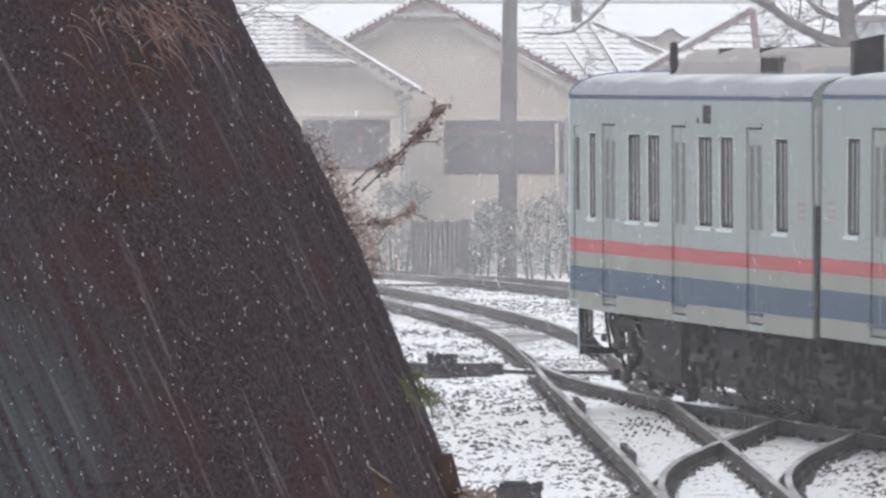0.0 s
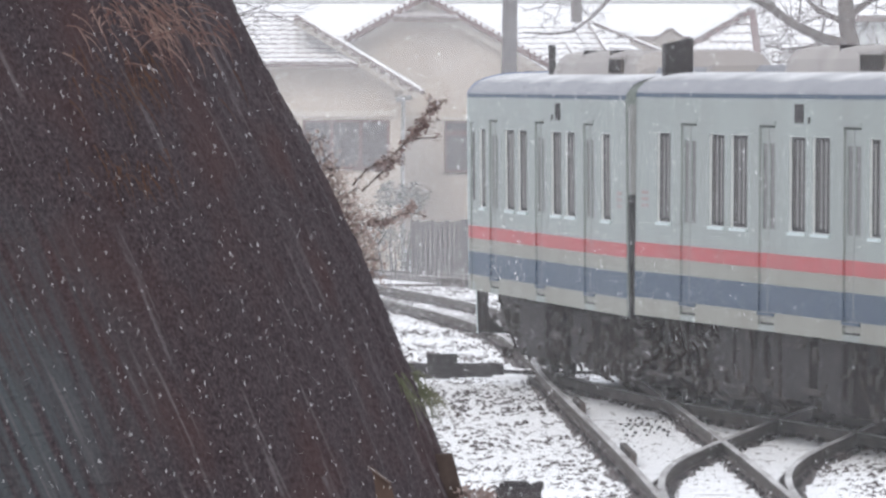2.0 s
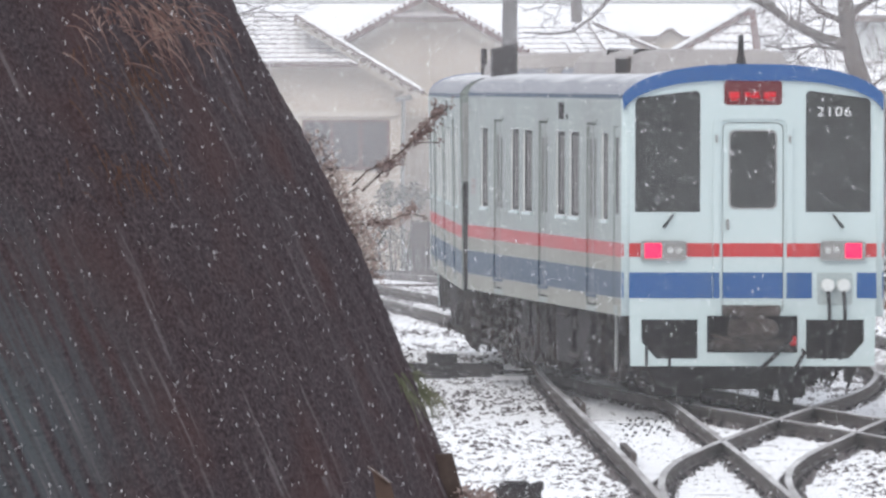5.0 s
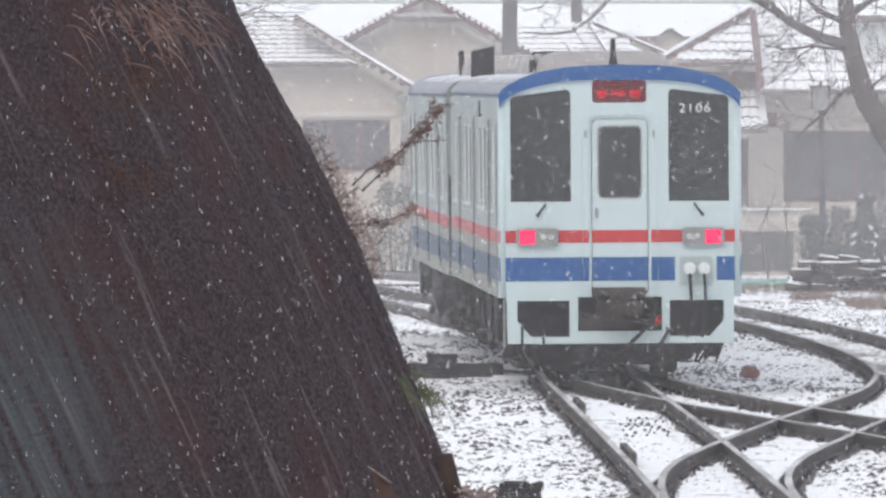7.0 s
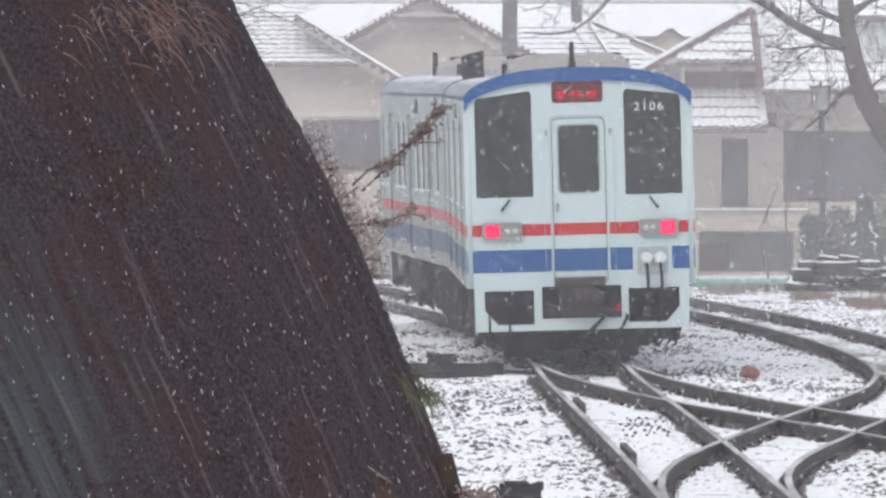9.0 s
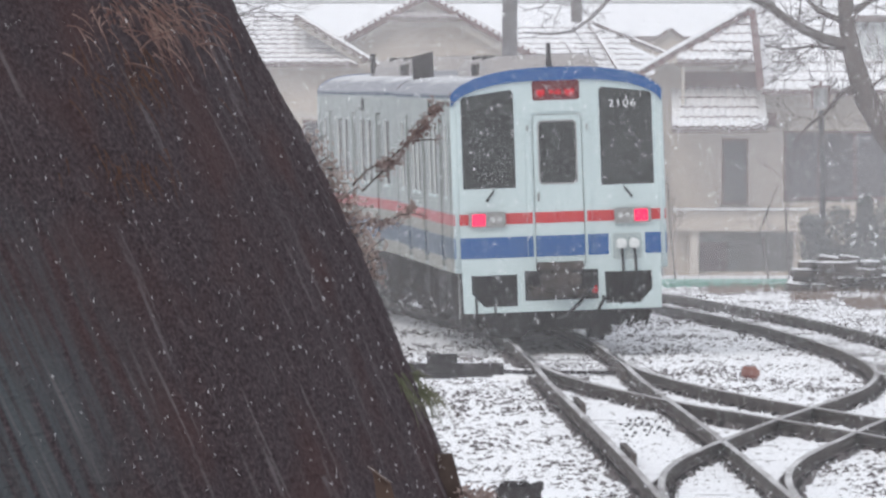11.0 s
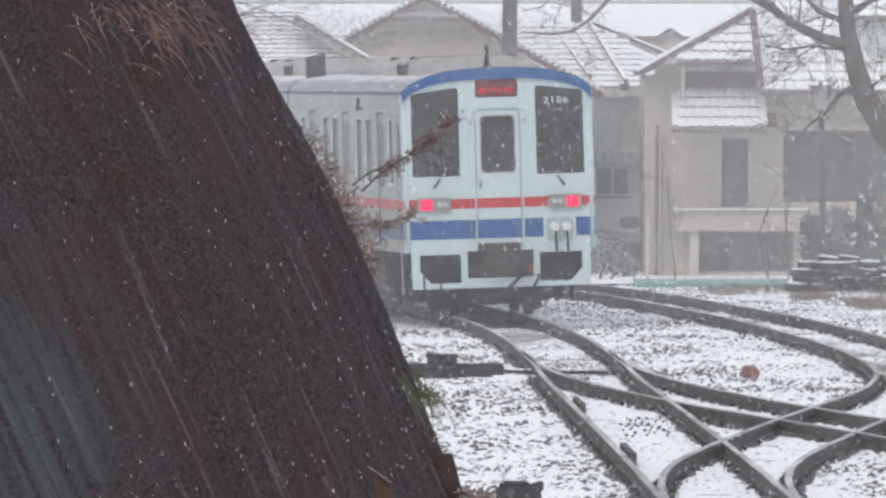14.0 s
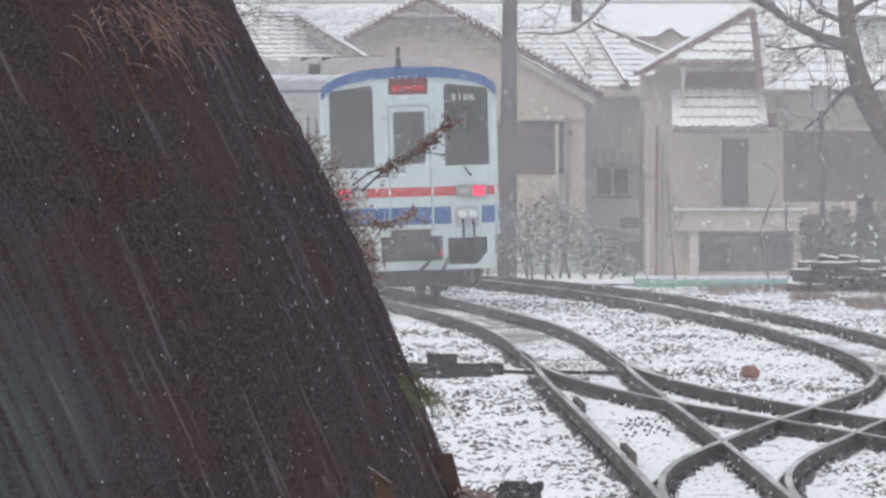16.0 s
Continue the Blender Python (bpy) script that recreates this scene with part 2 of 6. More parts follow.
def tube(bm, points, radii, sides=8):
    """A round, tapered bar through the points."""
    rings = []
    for i, p in enumerate(points):
        p = Vector(p)
        d = (Vector(points[min(i + 1, len(points) - 1)]) - Vector(points[max(i - 1, 0)])).normalized()
        a = d.cross(Vector((0.3, 0.9, 0.2))).normalized()
        b = d.cross(a)
        r = radii[i] if isinstance(radii, (list, tuple)) else radii
        rings.append([bm.verts.new(p + a * r * math.cos(6.2832 * k / sides) + b * r * math.sin(6.2832 * k / sides)) for k in range(sides)])
    for r0, r1 in zip(rings, rings[1:]):
        for k in range(sides):
            bm.faces.new((r0[k], r0[(k + 1) % sides], r1[(k + 1) % sides], r1[k]))
    bm.faces.new(rings[0][::-1])
    bm.faces.new(rings[-1])
    return bm


def plate(outer, holes, thick, to):
    """A flat plate of that outline with openings, given by to(a, b, depth)."""
    bm = bmesh.new()
    edges = []
    for loop in (outer, *holes):
        vs = [bm.verts.new(to(a, b, 0.0)) for a, b in loop]
        edges += [bm.edges.new((vs[i], vs[(i + 1) % len(vs)])) for i in range(len(vs))]
    r = bmesh.ops.triangle_fill(bm, use_beauty=True, edges=edges)
    faces = [g for g in r["geom"] if isinstance(g, bmesh.types.BMFace)]
    ex = bmesh.ops.extrude_face_region(bm, geom=faces)
    shift = Vector(to(0.0, 0.0, thick)) - Vector(to(0.0, 0.0, 0.0))
    for g in ex["geom"]:
        if isinstance(g, bmesh.types.BMVert):
            g.co += shift
    return bm


def rect(a0, a1, b0, b1):
    return [(a0, b0), (a1, b0), (a1, b1), (a0, b1)]


def rounded(a0, a1, b0, b1, r, n=4):
    out = []
    for ca, cb, s in ((a1 - r, b1 - r, 0), (a0 + r, b1 - r, 90), (a0 + r, b0 + r, 180), (a1 - r, b0 + r, 270)):
        for k in range(n + 1):
            q = radians(s + 90 * k / n)
            out.append((ca + r * math.cos(q), cb + r * math.sin(q)))
    return out


def facing(y):
    """Plates that stand across the view: a to the right, b up."""
    return lambda a, b, c: (a, y + c, b)


def smooth_line(points, step):
    """A smooth curve through plan points (x, y), in even steps."""
    p = [Vector((a, b, 0)) for a, b in points]
    p = [p[0] * 2 - p[1]] + p + [p[-1] * 2 - p[-2]]
    dense = []
    for i in range(1, len(p) - 2):
        for k in range(24):
            t = k / 24
            dense.append(0.5 * (2 * p[i] + (p[i + 1] - p[i - 1]) * t + (2 * p[i - 1] - 5 * p[i] + 4 * p[i + 1] - p[i + 2]) * t * t
                                + (3 * p[i] - p[i - 1] - 3 * p[i + 1] + p[i + 2]) * t ** 3))
    dense.append(p[-2])
    for _ in range(60):
        dense = [dense[0]] + [(a + b * 2 + c) / 4 for a, b, c in zip(dense, dense[1:], dense[2:])] + [dense[-1]]
    out, run = [dense[0]], 0.0
    for a, b in zip(dense, dense[1:]):
        run += (b - a).length
        if run >= step:
            out.append(b)
            run = 0.0
    return out


def beside(line, off):
    out = []
    for i, q in enumerate(line):
        d = (line[min(i + 1, len(line) - 1)] - line[max(i - 1, 0)]).normalized()
        out.append(q + Vector((d.y, -d.x, 0)) * off)
    return out


def sweep(line, profile):
    """A profile (across, up) drawn along a plan line."""
    bm = bmesh.new()
    rings = []
    for i, q in enumerate(line):
        d = (line[min(i + 1, len(line) - 1)] - line[max(i - 1, 0)]).normalized()
        n = Vector((d.y, -d.x, 0))
        rings.append([bm.verts.new((q.x + n.x * a, q.y + n.y * a, b)) for a, b in profile])
    k = len(profile)
    for r0, r1 in zip(rings, rings[1:]):
        for j in range(k):
            bm.faces.new((r0[j], r0[(j + 1) % k], r1[(j + 1) % k], r1[j]))
    bm.faces.new(rings[0])
    bm.faces.new(rings[-1][::-1])
    return bm


# ---- ground: ballast under thin snow, one sheet to the horizon ----
MAIN = [(2.62, 100), (2.45, 118), (2.30, 132), (2.02, 152), (1.78, 168), (1.70, 178), (1.60, 184), (1.50, 190), (1.36, 196), (1.08, 204), (0.66, 212),
        (0.12, 220), (-0.46, 228), (-1.12, 236), (-1.9, 244), (-2.75, 252), (-3.7, 260), (-5.0, 270)]
BRANCH = [(9.4, 100), (7.5, 118), (6.8, 124), (6.1, 130), (5.45, 136), (4.79, 142), (4.05, 148), (3.33, 154), (2.72, 160), (2.24, 166), (1.90, 172), (1.70, 178), (1.60, 184)]
LOOP = [(2.62, 100), (2.47, 119), (2.53, 126), (2.72, 131), (3.07, 136), (3.42, 140), (3.84, 145), (4.30, 150), (4.72, 154.4), (5.33, 161), (5.64, 166),
        (5.86, 171.5), (5.90, 178), (5.78, 186.6), (5.42, 197), (4.9, 208), (4.25, 218), (3.47, 228.7), (2.6, 238), (1.62, 246), (0.6, 252), (-1.2, 260), (-4.0, 270)]
main_line, branch_line, loop_line = smooth_line(MAIN, 0.3), smooth_line(BRANCH, 0.3), smooth_line(LOOP, 0.3)


def make_ground():
    rng = np.random.default_rng(3)
    xs = np.concatenate([[-900, -300, -100, -40, -18, -9, -5], np.arange(-3.2, 7.6, 0.031), [8.2, 9, 11, 15, 25, 60, 150, 400, 900]])
    ys = np.concatenate([[-300, -60, 0, 40, 70, 90, 104, 112], np.arange(116, 258, 0.105), [259, 261, 264, 270, 285, 310, 360, 500, 900, 2500]])
    nx, ny = len(xs), len(ys)
    X, Y = np.meshgrid(xs, ys)

    def lumps(sx, sy, size):
        a = rng.normal(size=(ny // sy + 3, nx // sx + 3))
        gx, gy = np.arange(nx) / sx, np.arange(ny) / sy
        ix, iy = gx.astype(int), gy.astype(int)
        fx, fy = (gx - ix)[None, :], (gy - iy)[:, None]
        fx, fy = fx * fx * (3 - 2 * fx), fy * fy * (3 - 2 * fy)
        p, q = a[np.ix_(iy, ix)], a[np.ix_(iy, ix + 1)]
        r, s = a[np.ix_(iy + 1, ix)], a[np.ix_(iy + 1, ix + 1)]
        return size * ((p * (1 - fx) + q * fx) * (1 - fy) + (r * (1 - fx) + s * fx) * fy)

    rough = np.clip(0.62 + lumps(20, 22, 0.3) + np.where((X < 2.2) & (Y < 200), 0.06, 0.0), 0.2, 1.2)
    stones = rng.normal(size=(ny, nx))
    stones = np.where(stones > 1.66, stones, 0.09 * stones)
    Zs = -0.165 + lumps(18, 22, 0.012) + rough * (0.0145 * stones + lumps(2, 2, 0.006))
    near = np.full((ny, nx), 9.0)
    for line in (main_line, branch_line, loop_line):
        lx = np.interp(ys, [q.y for q in line], [q.x for q in line])[:, None]
        if line is branch_line:
            lx = np.where(ys[:, None] < 176, lx, -99)
        near = np.minimum(near, np.abs(X - lx))
    smooth_bed = -0.150 + lumps(9, 5, 0.004) + 0.004 * np.where(stones > 1.9, stones, 0)
    Zs = np.where((near < 0.64) & (Y < 172), smooth_bed, np.where(near < 0.64, np.minimum(-0.160 + 0.75 * (Zs + 0.165), -0.140), Zs))
    Zs = np.where(Y > 252, -0.12 + 0.3 * (Zs + 0.165), Zs)
    side = np.full((ny, nx), 9.0)
    for line in (main_line, branch_line, loop_line):
        lx = np.interp(ys, [q.y for q in line], [q.x for q in line])[:, None]
        if line is branch_line:
            lx = np.where(ys[:, None] < 176, lx, -99)
        for o in (-0.57, 0.57):
            side = np.minimum(side, np.abs(X - lx - o))
    bare = rng.random((ny, nx))
    Zs = np.where((side < 0.14) & (bare > 0.76), -0.165 + 0.080 * bare * rng.random((ny, nx)), Zs)
    far = (X < -3.3) | (X > 7.7) | (Y < 115) | (Y > 258)
    Zs = np.where(far, -0.17, Zs)
    X = X + np.where(far, 0.0, rng.uniform(-0.017, 0.017, X.shape))
    Y = Y + np.where(far, 0.0, rng.uniform(-0.05, 0.05, Y.shape))
    co = np.stack([X, Y, Zs], -1).reshape(-1, 3)
    i = (np.arange(ny - 1)[:, None] * nx + np.arange(nx - 1)[None, :]).reshape(-1)
    faces = np.stack([i, i + 1, i + nx + 1, i + nx], -1)
    me = bpy.data.meshes.new("ground")
    me.from_pydata(co, [], faces)
    me.materials.append(M_GROUND)
    return tagged(new("ground", me), "dark stone ballast thinly covered with patchy snow", "ground", kind="structure")


make_ground()

RAIL = [(-0.062, -0.153), (0.062, -0.153), (0.062, -0.138), (0.012, -0.118), (0.012, -0.045), (0.034, -0.036), (0.034, -0.006), (-0.034, -0.006),
        (-0.034, -0.036), (-0.012, -0.045), (-0.012, -0.118), (-0.062, -0.138)]
HEAD = [(-0.033, -0.0055), (0.033, -0.0055), (0.027, 0.0), (-0.027, 0.0)]


def make_track(name, line, label, first, last):
    """Two rails on sleepers along a plan line; sleepers between two distances."""
    t = thing(name, label, "railway track", kind="structure")
    for side in (-0.566, 0.566):
        r = part("rail", sweep(beside(line, side), RAIL), M_RAIL, t)
        part("rail_head", sweep(beside(line, side), HEAD), M_RAILTOP, r, "worn bright running surface with snow")
    tie = bpy.data.meshes.new("sleeper")
    bm = boxm(-0.70, 0.70, -0.1, 0.1, -0.26, -0.152, 0.012)
    bm.to_mesh(tie)
    bm.free()
    tie.materials.append(M_TIE)
    run = 0.0
    for a, b in zip(line, line[1:]):
        run += (b - a).length
        if run > 0.66 and first < a.y < last:
            run = 0.0
            s = new("sleeper", tie)
            s.parent = t
            d = (b - a).normalized()
            s.matrix_basis = pose(a.x, a.y, random.uniform(-0.012, 0.003), 0, 0, math.degrees(math.atan2(-d.x, d.y)) + random.uniform(-1.5, 1.5))
    bm = bmesh.new()
    for side in (-0.566, 0.566):
        run = 0.0
        rail = beside(line, side)
        for p, q in zip(rail, rail[1:]):
            run += (q - p).length
            if run < 0.6 or not first < q.y < last:
                continue
            run = 0.0
            d = (q - p).normalized()
            turn = Matrix.Translation((q.x, q.y, 0)) @ Matrix.Rotation(math.atan2(-d.x, d.y), 4, "Z")
            for o in (-0.085, 0.085):
                k = len(bm.verts)
                block(bm, o - 0.045, o + 0.045, -0.10, 0.10, -0.18, -0.108)
                bm.verts.ensure_lookup_table()
                for v in bm.verts[k:]:
                    if v.co.z > -0.15:
                        v.co.x = o + (v.co.x - o) * 0.6
                        v.co.y *= 0.6
                    v.co = turn @ v.co
    tagged(part("rail_fastenings", bm, M_IRON, t), kind="stuff")
    return t


track_main = make_track("track_main", main_line, "rusty steel rails on snowy sleepers, curving away", 112, 256)
make_track("track_branch", branch_line, "rusty steel rails diverging through a turnout", 116, 171)
make_track("track_loop", loop_line, "rusty steel rails of a loop crossing the branch", 124, 256)

# ---- the train: two diesel cars, one behind the other ----
W, LEN, EAVE, RISE, BROW = 1.425, 19.5, 3.36, 0.27, 0.36


def roof_height(u, rise):
    """Height of the roof skin: the lower roof has squarer shoulders than the cab's brow."""
    k = min(1.0, abs(u) / W)
    q = (rise - RISE) / (BROW - RISE)
    return EAVE + rise * (1 - k ** (6.0 - 3.4 * q)) ** (0.5 + 0.12 * q)


def arch(drop, rise, n=28):
    """Roof line from right to left."""
    return [(W * math.cos(math.pi * k / n), roof_height(W * math.cos(math.pi * k / n), rise) - drop) for k in range(n + 1)]


def across(v):
    return lambda a, b, c: (a, v + c, b)


def along(u, sign):
    return lambda a, b, c: (u - sign * c, a, b)


DOOR_SET = 0.02
DOORS = [(2.95, 4.10), (8.85, 9.98), (14.70, 15.88)]
PANES = [(1.72, 2.32), (5.10, 6.14), (6.78, 7.76), (10.92, 11.98), (12.62, 13.60), (16.78, 17.68)]


def make_car(label, stack, brow, unit, vents, sign_at):
    car = thing("railcar", label, "train car", "cars of the train")
    # floor and ends
    part("floor", boxm(-W + 0.02, W - 0.02, 0.05, LEN - 0.05, 1.0, 1.12), M_UNDER, car)
    # side walls with openings
    for sign in (-1, 1):
        holes = [rect(a - 0.07, b + 0.07, 2.02, 2.98) for a, b in PANES] + [rect(a, b, 1.06, 3.08) for a, b in DOORS] + [rect(0.42, 0.98, 1.10, 3.05)]
        side = part("side_wall", plate(rect(0.06, LEN, 0.995, EAVE + 0.01), holes, 0.06, along(sign * W, sign)), M_SIDE, car, "pale grey-green painted side with its shade mixed in")
        for a, b in PANES:
            a, b = a - 0.07, b + 0.07
            mid = (a + b) / 2
            w = part("window", plate(rect(a, b, 2.02, 2.98), [rounded(a + 0.006, b - 0.006, 2.026, 2.974, 0.05, 3)], 0.045, along(sign * (W - 0.003), sign)), M_REVEAL, car, "pale recessed window frame")
            part("gasket", plate(rounded(a + 0.008, b - 0.008, 2.028, 2.972, 0.05, 3), [rounded(a + 0.045, b - 0.045, 2.075, 2.925, 0.04, 3)], 0.012, along(sign * (W - 0.026), sign)), M_RUBBER, w)
            part("pane", plate(rect(a + 0.03, b - 0.03, 2.06, 2.94), [], 0.01, along(sign * (W - 0.031), sign)), M_SIDEGLASS, w)
            for c in (mid - 0.16, mid + 0.16):
                part("mullion", plate(rect(c - 0.022, c + 0.022, 2.06, 2.94), [], 0.015, along(sign * (W - 0.024), sign)), M_GREYPART, w)
            part("sill", plate(rect(a - 0.03, b + 0.03, 1.985, 2.016), [], -0.02, along(sign * W, sign)), M_WHITE, w, "snow-dusted pale sill")
        for a, b in DOORS:
            mid = (a + b) / 2
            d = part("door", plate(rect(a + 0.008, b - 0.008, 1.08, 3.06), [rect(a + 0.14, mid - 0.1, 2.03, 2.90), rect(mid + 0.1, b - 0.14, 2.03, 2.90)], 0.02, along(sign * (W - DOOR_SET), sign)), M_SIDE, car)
            for p0, p1 in ((a + 0.13, mid - 0.09), (mid + 0.09, b - 0.13)):
                part("door_pane", plate(rect(p0, p1, 2.02, 2.91), [], 0.008, along(sign * (W - DOOR_SET - 0.008), sign)), M_DOORGLASS, d)
            part("door_seam", plate(rect(mid - 0.014, mid + 0.014, 1.08, 3.06), [], -0.006, along(sign * (W - DOOR_SET), sign)), M_GREYPART, d)
            part("door_step", plate(rect(a - 0.02, b + 0.02, 1.152, 1.186), [], -0.014, along(sign * W, sign)), M_BLUESIDE, d, "dark projecting step")
            part("drip_rail", plate(rect(a - 0.05, b + 0.05, 3.10, 3.12), [], -0.012, along(sign * W, sign)), M_SIDE, d)
            for e in (a + 0.004, b - 0.004):
                part("door_edge", boxm(*sorted((sign * (W - DOOR_SET), sign * (W - DOOR_SET + 0.006))), e - 0.004, e + 0.004, 1.08, 3.06), M_GREYPART, d)
                for z0, z1, mat in ((1.19, 1.47, M_BLUESIDE), (1.635, 1.785, M_REDSIDE)):
                    part("jamb_band", boxm(*sorted((sign * (W - DOOR_SET + 0.0062), sign * (W - 0.002))), e - 0.004, e + 0.004, z0, z1), mat, car)
        c = part("cab_door", plate(rect(0.435, 0.965, 1.11, 3.04), [rect(0.52, 0.86, 2.1, 2.93)], 0.04, along(sign * (W - 0.010), sign)), M_SIDE, car)
        part("cab_door_pane", plate(rect(0.51, 0.87, 2.09, 2.94), [], 0.012, along(sign * (W - 0.018), sign)), M_SIDEGLASS, c)
        part("door_edge", plate(rect(0.42, 0.435, 1.1, 3.05), [], 0.012, along(sign * (W - 0.005), sign)), M_RUBBER, c)
        # stripes, broken at the door openings
        cuts = [0.06, 0.42, 0.98] + [q for d in DOORS for q in d] + [LEN]
        for i in range(0, len(cuts), 1):
            if i + 1 >= len(cuts):
                break
            lo, hi = cuts[i], cuts[i + 1]
            rec = (lo, hi) in DOORS or (lo, hi) == (0.42, 0.98)
            u = sign * (W - ((DOOR_SET if (lo, hi) in DOORS else 0.0095) if rec else 0.0))
            g = 0.02 if rec else 0.0
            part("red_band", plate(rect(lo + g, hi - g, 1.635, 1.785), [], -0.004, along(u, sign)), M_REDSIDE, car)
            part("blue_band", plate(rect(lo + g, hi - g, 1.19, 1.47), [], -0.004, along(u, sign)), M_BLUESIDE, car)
            part("dusty_strip", plate(rect(lo + g, hi - g, 1.473, 1.632), [], -0.002, along(u, sign)), M_SILLBAND, car, "dusty strip between the bands")
            part("sill_band", plate(rect(lo + g, hi - g, 1.085 if rec else 0.998, 1.187), [], -0.003, along(u, sign)), M_SILLBAND, car, "dusty beige strip along the sill")
        part("eave_band", plate(rect(0.0, LEN, EAVE - 0.008, EAVE + 0.04), [], -0.006, along(sign * (W - 0.004), sign)), M_BLUESIDE, car, "dark blue line under the roof")
        s = part("side_sign", plate(rounded(sign_at, sign_at + 0.6, 3.11, 3.30, 0.02, 2), [], -0.006, along(sign * W, sign)), M_BLACK, car, "small dark destination box")
        for z in (2.17, 2.24, 2.31):
            part("lettering_bar", plate(rect(18.45, 19.0, z, z + 0.035), [], -0.003, along(sign * W, sign)), M_FADED, car, "faded pink lettering")
        part("side_lamp", plate(rounded(sign_at - 0.45, sign_at - 0.35, 3.11, 3.17, 0.02, 2), [], -0.01, along(sign * W, sign)), M_BLACK, car)
    # roof
    bm = bmesh.new()
    prof = arch(0.0, RISE)
    rings = [[bm.verts.new((a, v, b)) for a, b in arch(0.0, rise)] for v, rise in ((0.02, brow), (0.5, brow * 0.97 + RISE * 0.03), (1.0, (brow + RISE) / 2), (1.6, RISE), (LEN, RISE))]
    for j in range(len(prof) - 1):
        for r0, r1 in zip(rings, rings[1:]):
            bm.faces.new((r0[j], r0[j + 1], r1[j + 1], r1[j]))
    part("roof", bm, M_ROOFCAR, car, "grey arched roof with patches of snow", smooth=True)
    # inner dark lining, so that the windows look into a dim saloon
    part("saloon_partition", plate(rect(-1.3, 1.3, 1.1, 3.3), [rect(-0.4, 0.4, 1.15, 2.9)], 0.05, across(1.6)), M_GREYPART, car)
    for sign in (-1, 1):
        part("bench_seat", boxm(min(sign * 0.85, sign * 1.34), max(sign * 0.85, sign * 1.34), 4.3, 8.7, 1.12, 1.6, 0.05), M_BLUE, car)
    # cab end
    outer = [(W, 1.0)] + arch(0.012, brow) + [(-W, 1.0)]
    inner_end = [(W, 1.0)] + arch(0.012, RISE) + [(-W, 1.0)]
    wl_ = [(-1.285, 2.125), (-0.575, 2.125), (-0.575, 3.40), (-0.61, 3.445), (-1.25, 3.365), (-1.285, 3.32)]
    wr_ = [(-a, b) for a, b in wl_]
    doorhole = rounded(-0.335, 0.335, 1.02, 3.10, 0.08)
    signhole = rounded(-0.32, 0.32, 3.285, min(3.555, EAVE + brow - 0.1), 0.04, 2)
    part("cab_end", plate(outer, [wl_, wr_, doorhole, signhole], 0.07, across(0.0)), M_WHITE, car, "clean pale blue-white cab front")
    part("far_end", plate(inner_end, [rect(-0.4, 0.4, 1.05, 2.9)], 0.06, across(LEN - 0.061)), M_SIDE, car)
    for hole in (wl_, wr_):
        cx = sum(a for a, b in hole) / 6
        inner = [(cx + (a - cx) * 0.95, 2.76 + (b - 2.76) * 0.97) for a, b in hole]
        f = part("windscreen", plate(hole, [inner], 0.03, across(0.012)), M_RUBBER, car)
        part("windscreen_pane", plate([(cx + (a - cx) * 0.99, b) for a, b in hole], [], 0.012, across(0.03)), M_GLASS, f, "large dark windscreen")
    d = part("end_door", plate(rounded(-0.325, 0.325, 1.03, 3.09, 0.075), [rounded(-0.25, 0.25, 2.17, 3.005, 0.06)], 0.05, across(0.012)), M_WHITE, car, "flush white gangway door")
    part("end_door_pane", plate(rounded(-0.255, 0.255, 2.165, 3.01, 0.06), [], 0.012, across(0.03)), M_GLASS, d)
    part("door_gasket", plate(rounded(-0.265, 0.265, 2.155, 3.02, 0.07), [rounded(-0.245, 0.245, 2.175, 3.0, 0.06)], 0.012, across(0.006)), M_GREYPART, d)
    part("door_handle", boxm(-0.29, -0.26, -0.02, 0.012, 1.93, 2.05, 0.006), M_GREYPART, d)
    part("door_surround", plate(rounded(-0.435, 0.435, 1.015, 3.20, 0.13), [rounded(-0.365, 0.365, 1.0151, 3.135, 0.09)], -0.022, across(0.0)), M_WHITE, car, "raised frame round the end door")
    for h in (-0.4, 0.4):
        part("hinge", boxm(h - 0.012, h + 0.012, -0.045, -0.02, 2.88, 2.96, 0.004), M_GREYPART, car)
    # the box itself glows dim red for the bloom round its letters
    box_ = part("display_box", plate(signhole, [], 0.03, across(0.015)), M_DISPLAY, car, "dark destination display, red bloom of the letters as its glow")
    # unreadable red characters as bars
    for a0, a1, z0, z1 in ((-0.26, -0.15, 3.36, 3.43), (-0.24, -0.17, 3.335, 3.35), (-0.09, -0.03, 3.375, 3.425), (-0.02, 0.07, 3.365, 3.40), (0.0, 0.06, 3.41, 3.43), (0.12, 0.17, 3.36, 3.425), (0.175, 0.25, 3.375, 3.43), (0.15, 0.24, 3.34, 3.355)):
        part("display_bar", boxm(a0, a1, 0.008, 0.013, z0, z1), M_LED, box_)
    # blue brow under the roof edge
    edge = arch(-0.012, brow)
    low = [(a * 0.99, b - (0.135 + 0.035 * (1 - abs(a) / W))) for a, b in arch(0.0, brow)]
    part("blue_brow", plate(edge + low[::-1], [], -0.045, across(-0.001)), M_BLUE, car, "bright blue band along the roof edge")
    # bands on the cab end
    for a0, a1 in ((-W, -0.44), (-0.33, 0.33), (0.44, W)):
        r0, r1 = (a0, a1)
        part("red_band", plate(rect(r0, r1, 1.64, 1.788), [], -0.005, across(-0.001 if abs(a0) > 0.4 else 0.0105)), M_RED, car)
    for side in ((-0.435, -0.365), (0.365, 0.435)):
        part("red_band", plate(rect(*side, 1.64, 1.788), [], -0.004, across(-0.0225)), M_RED, car)
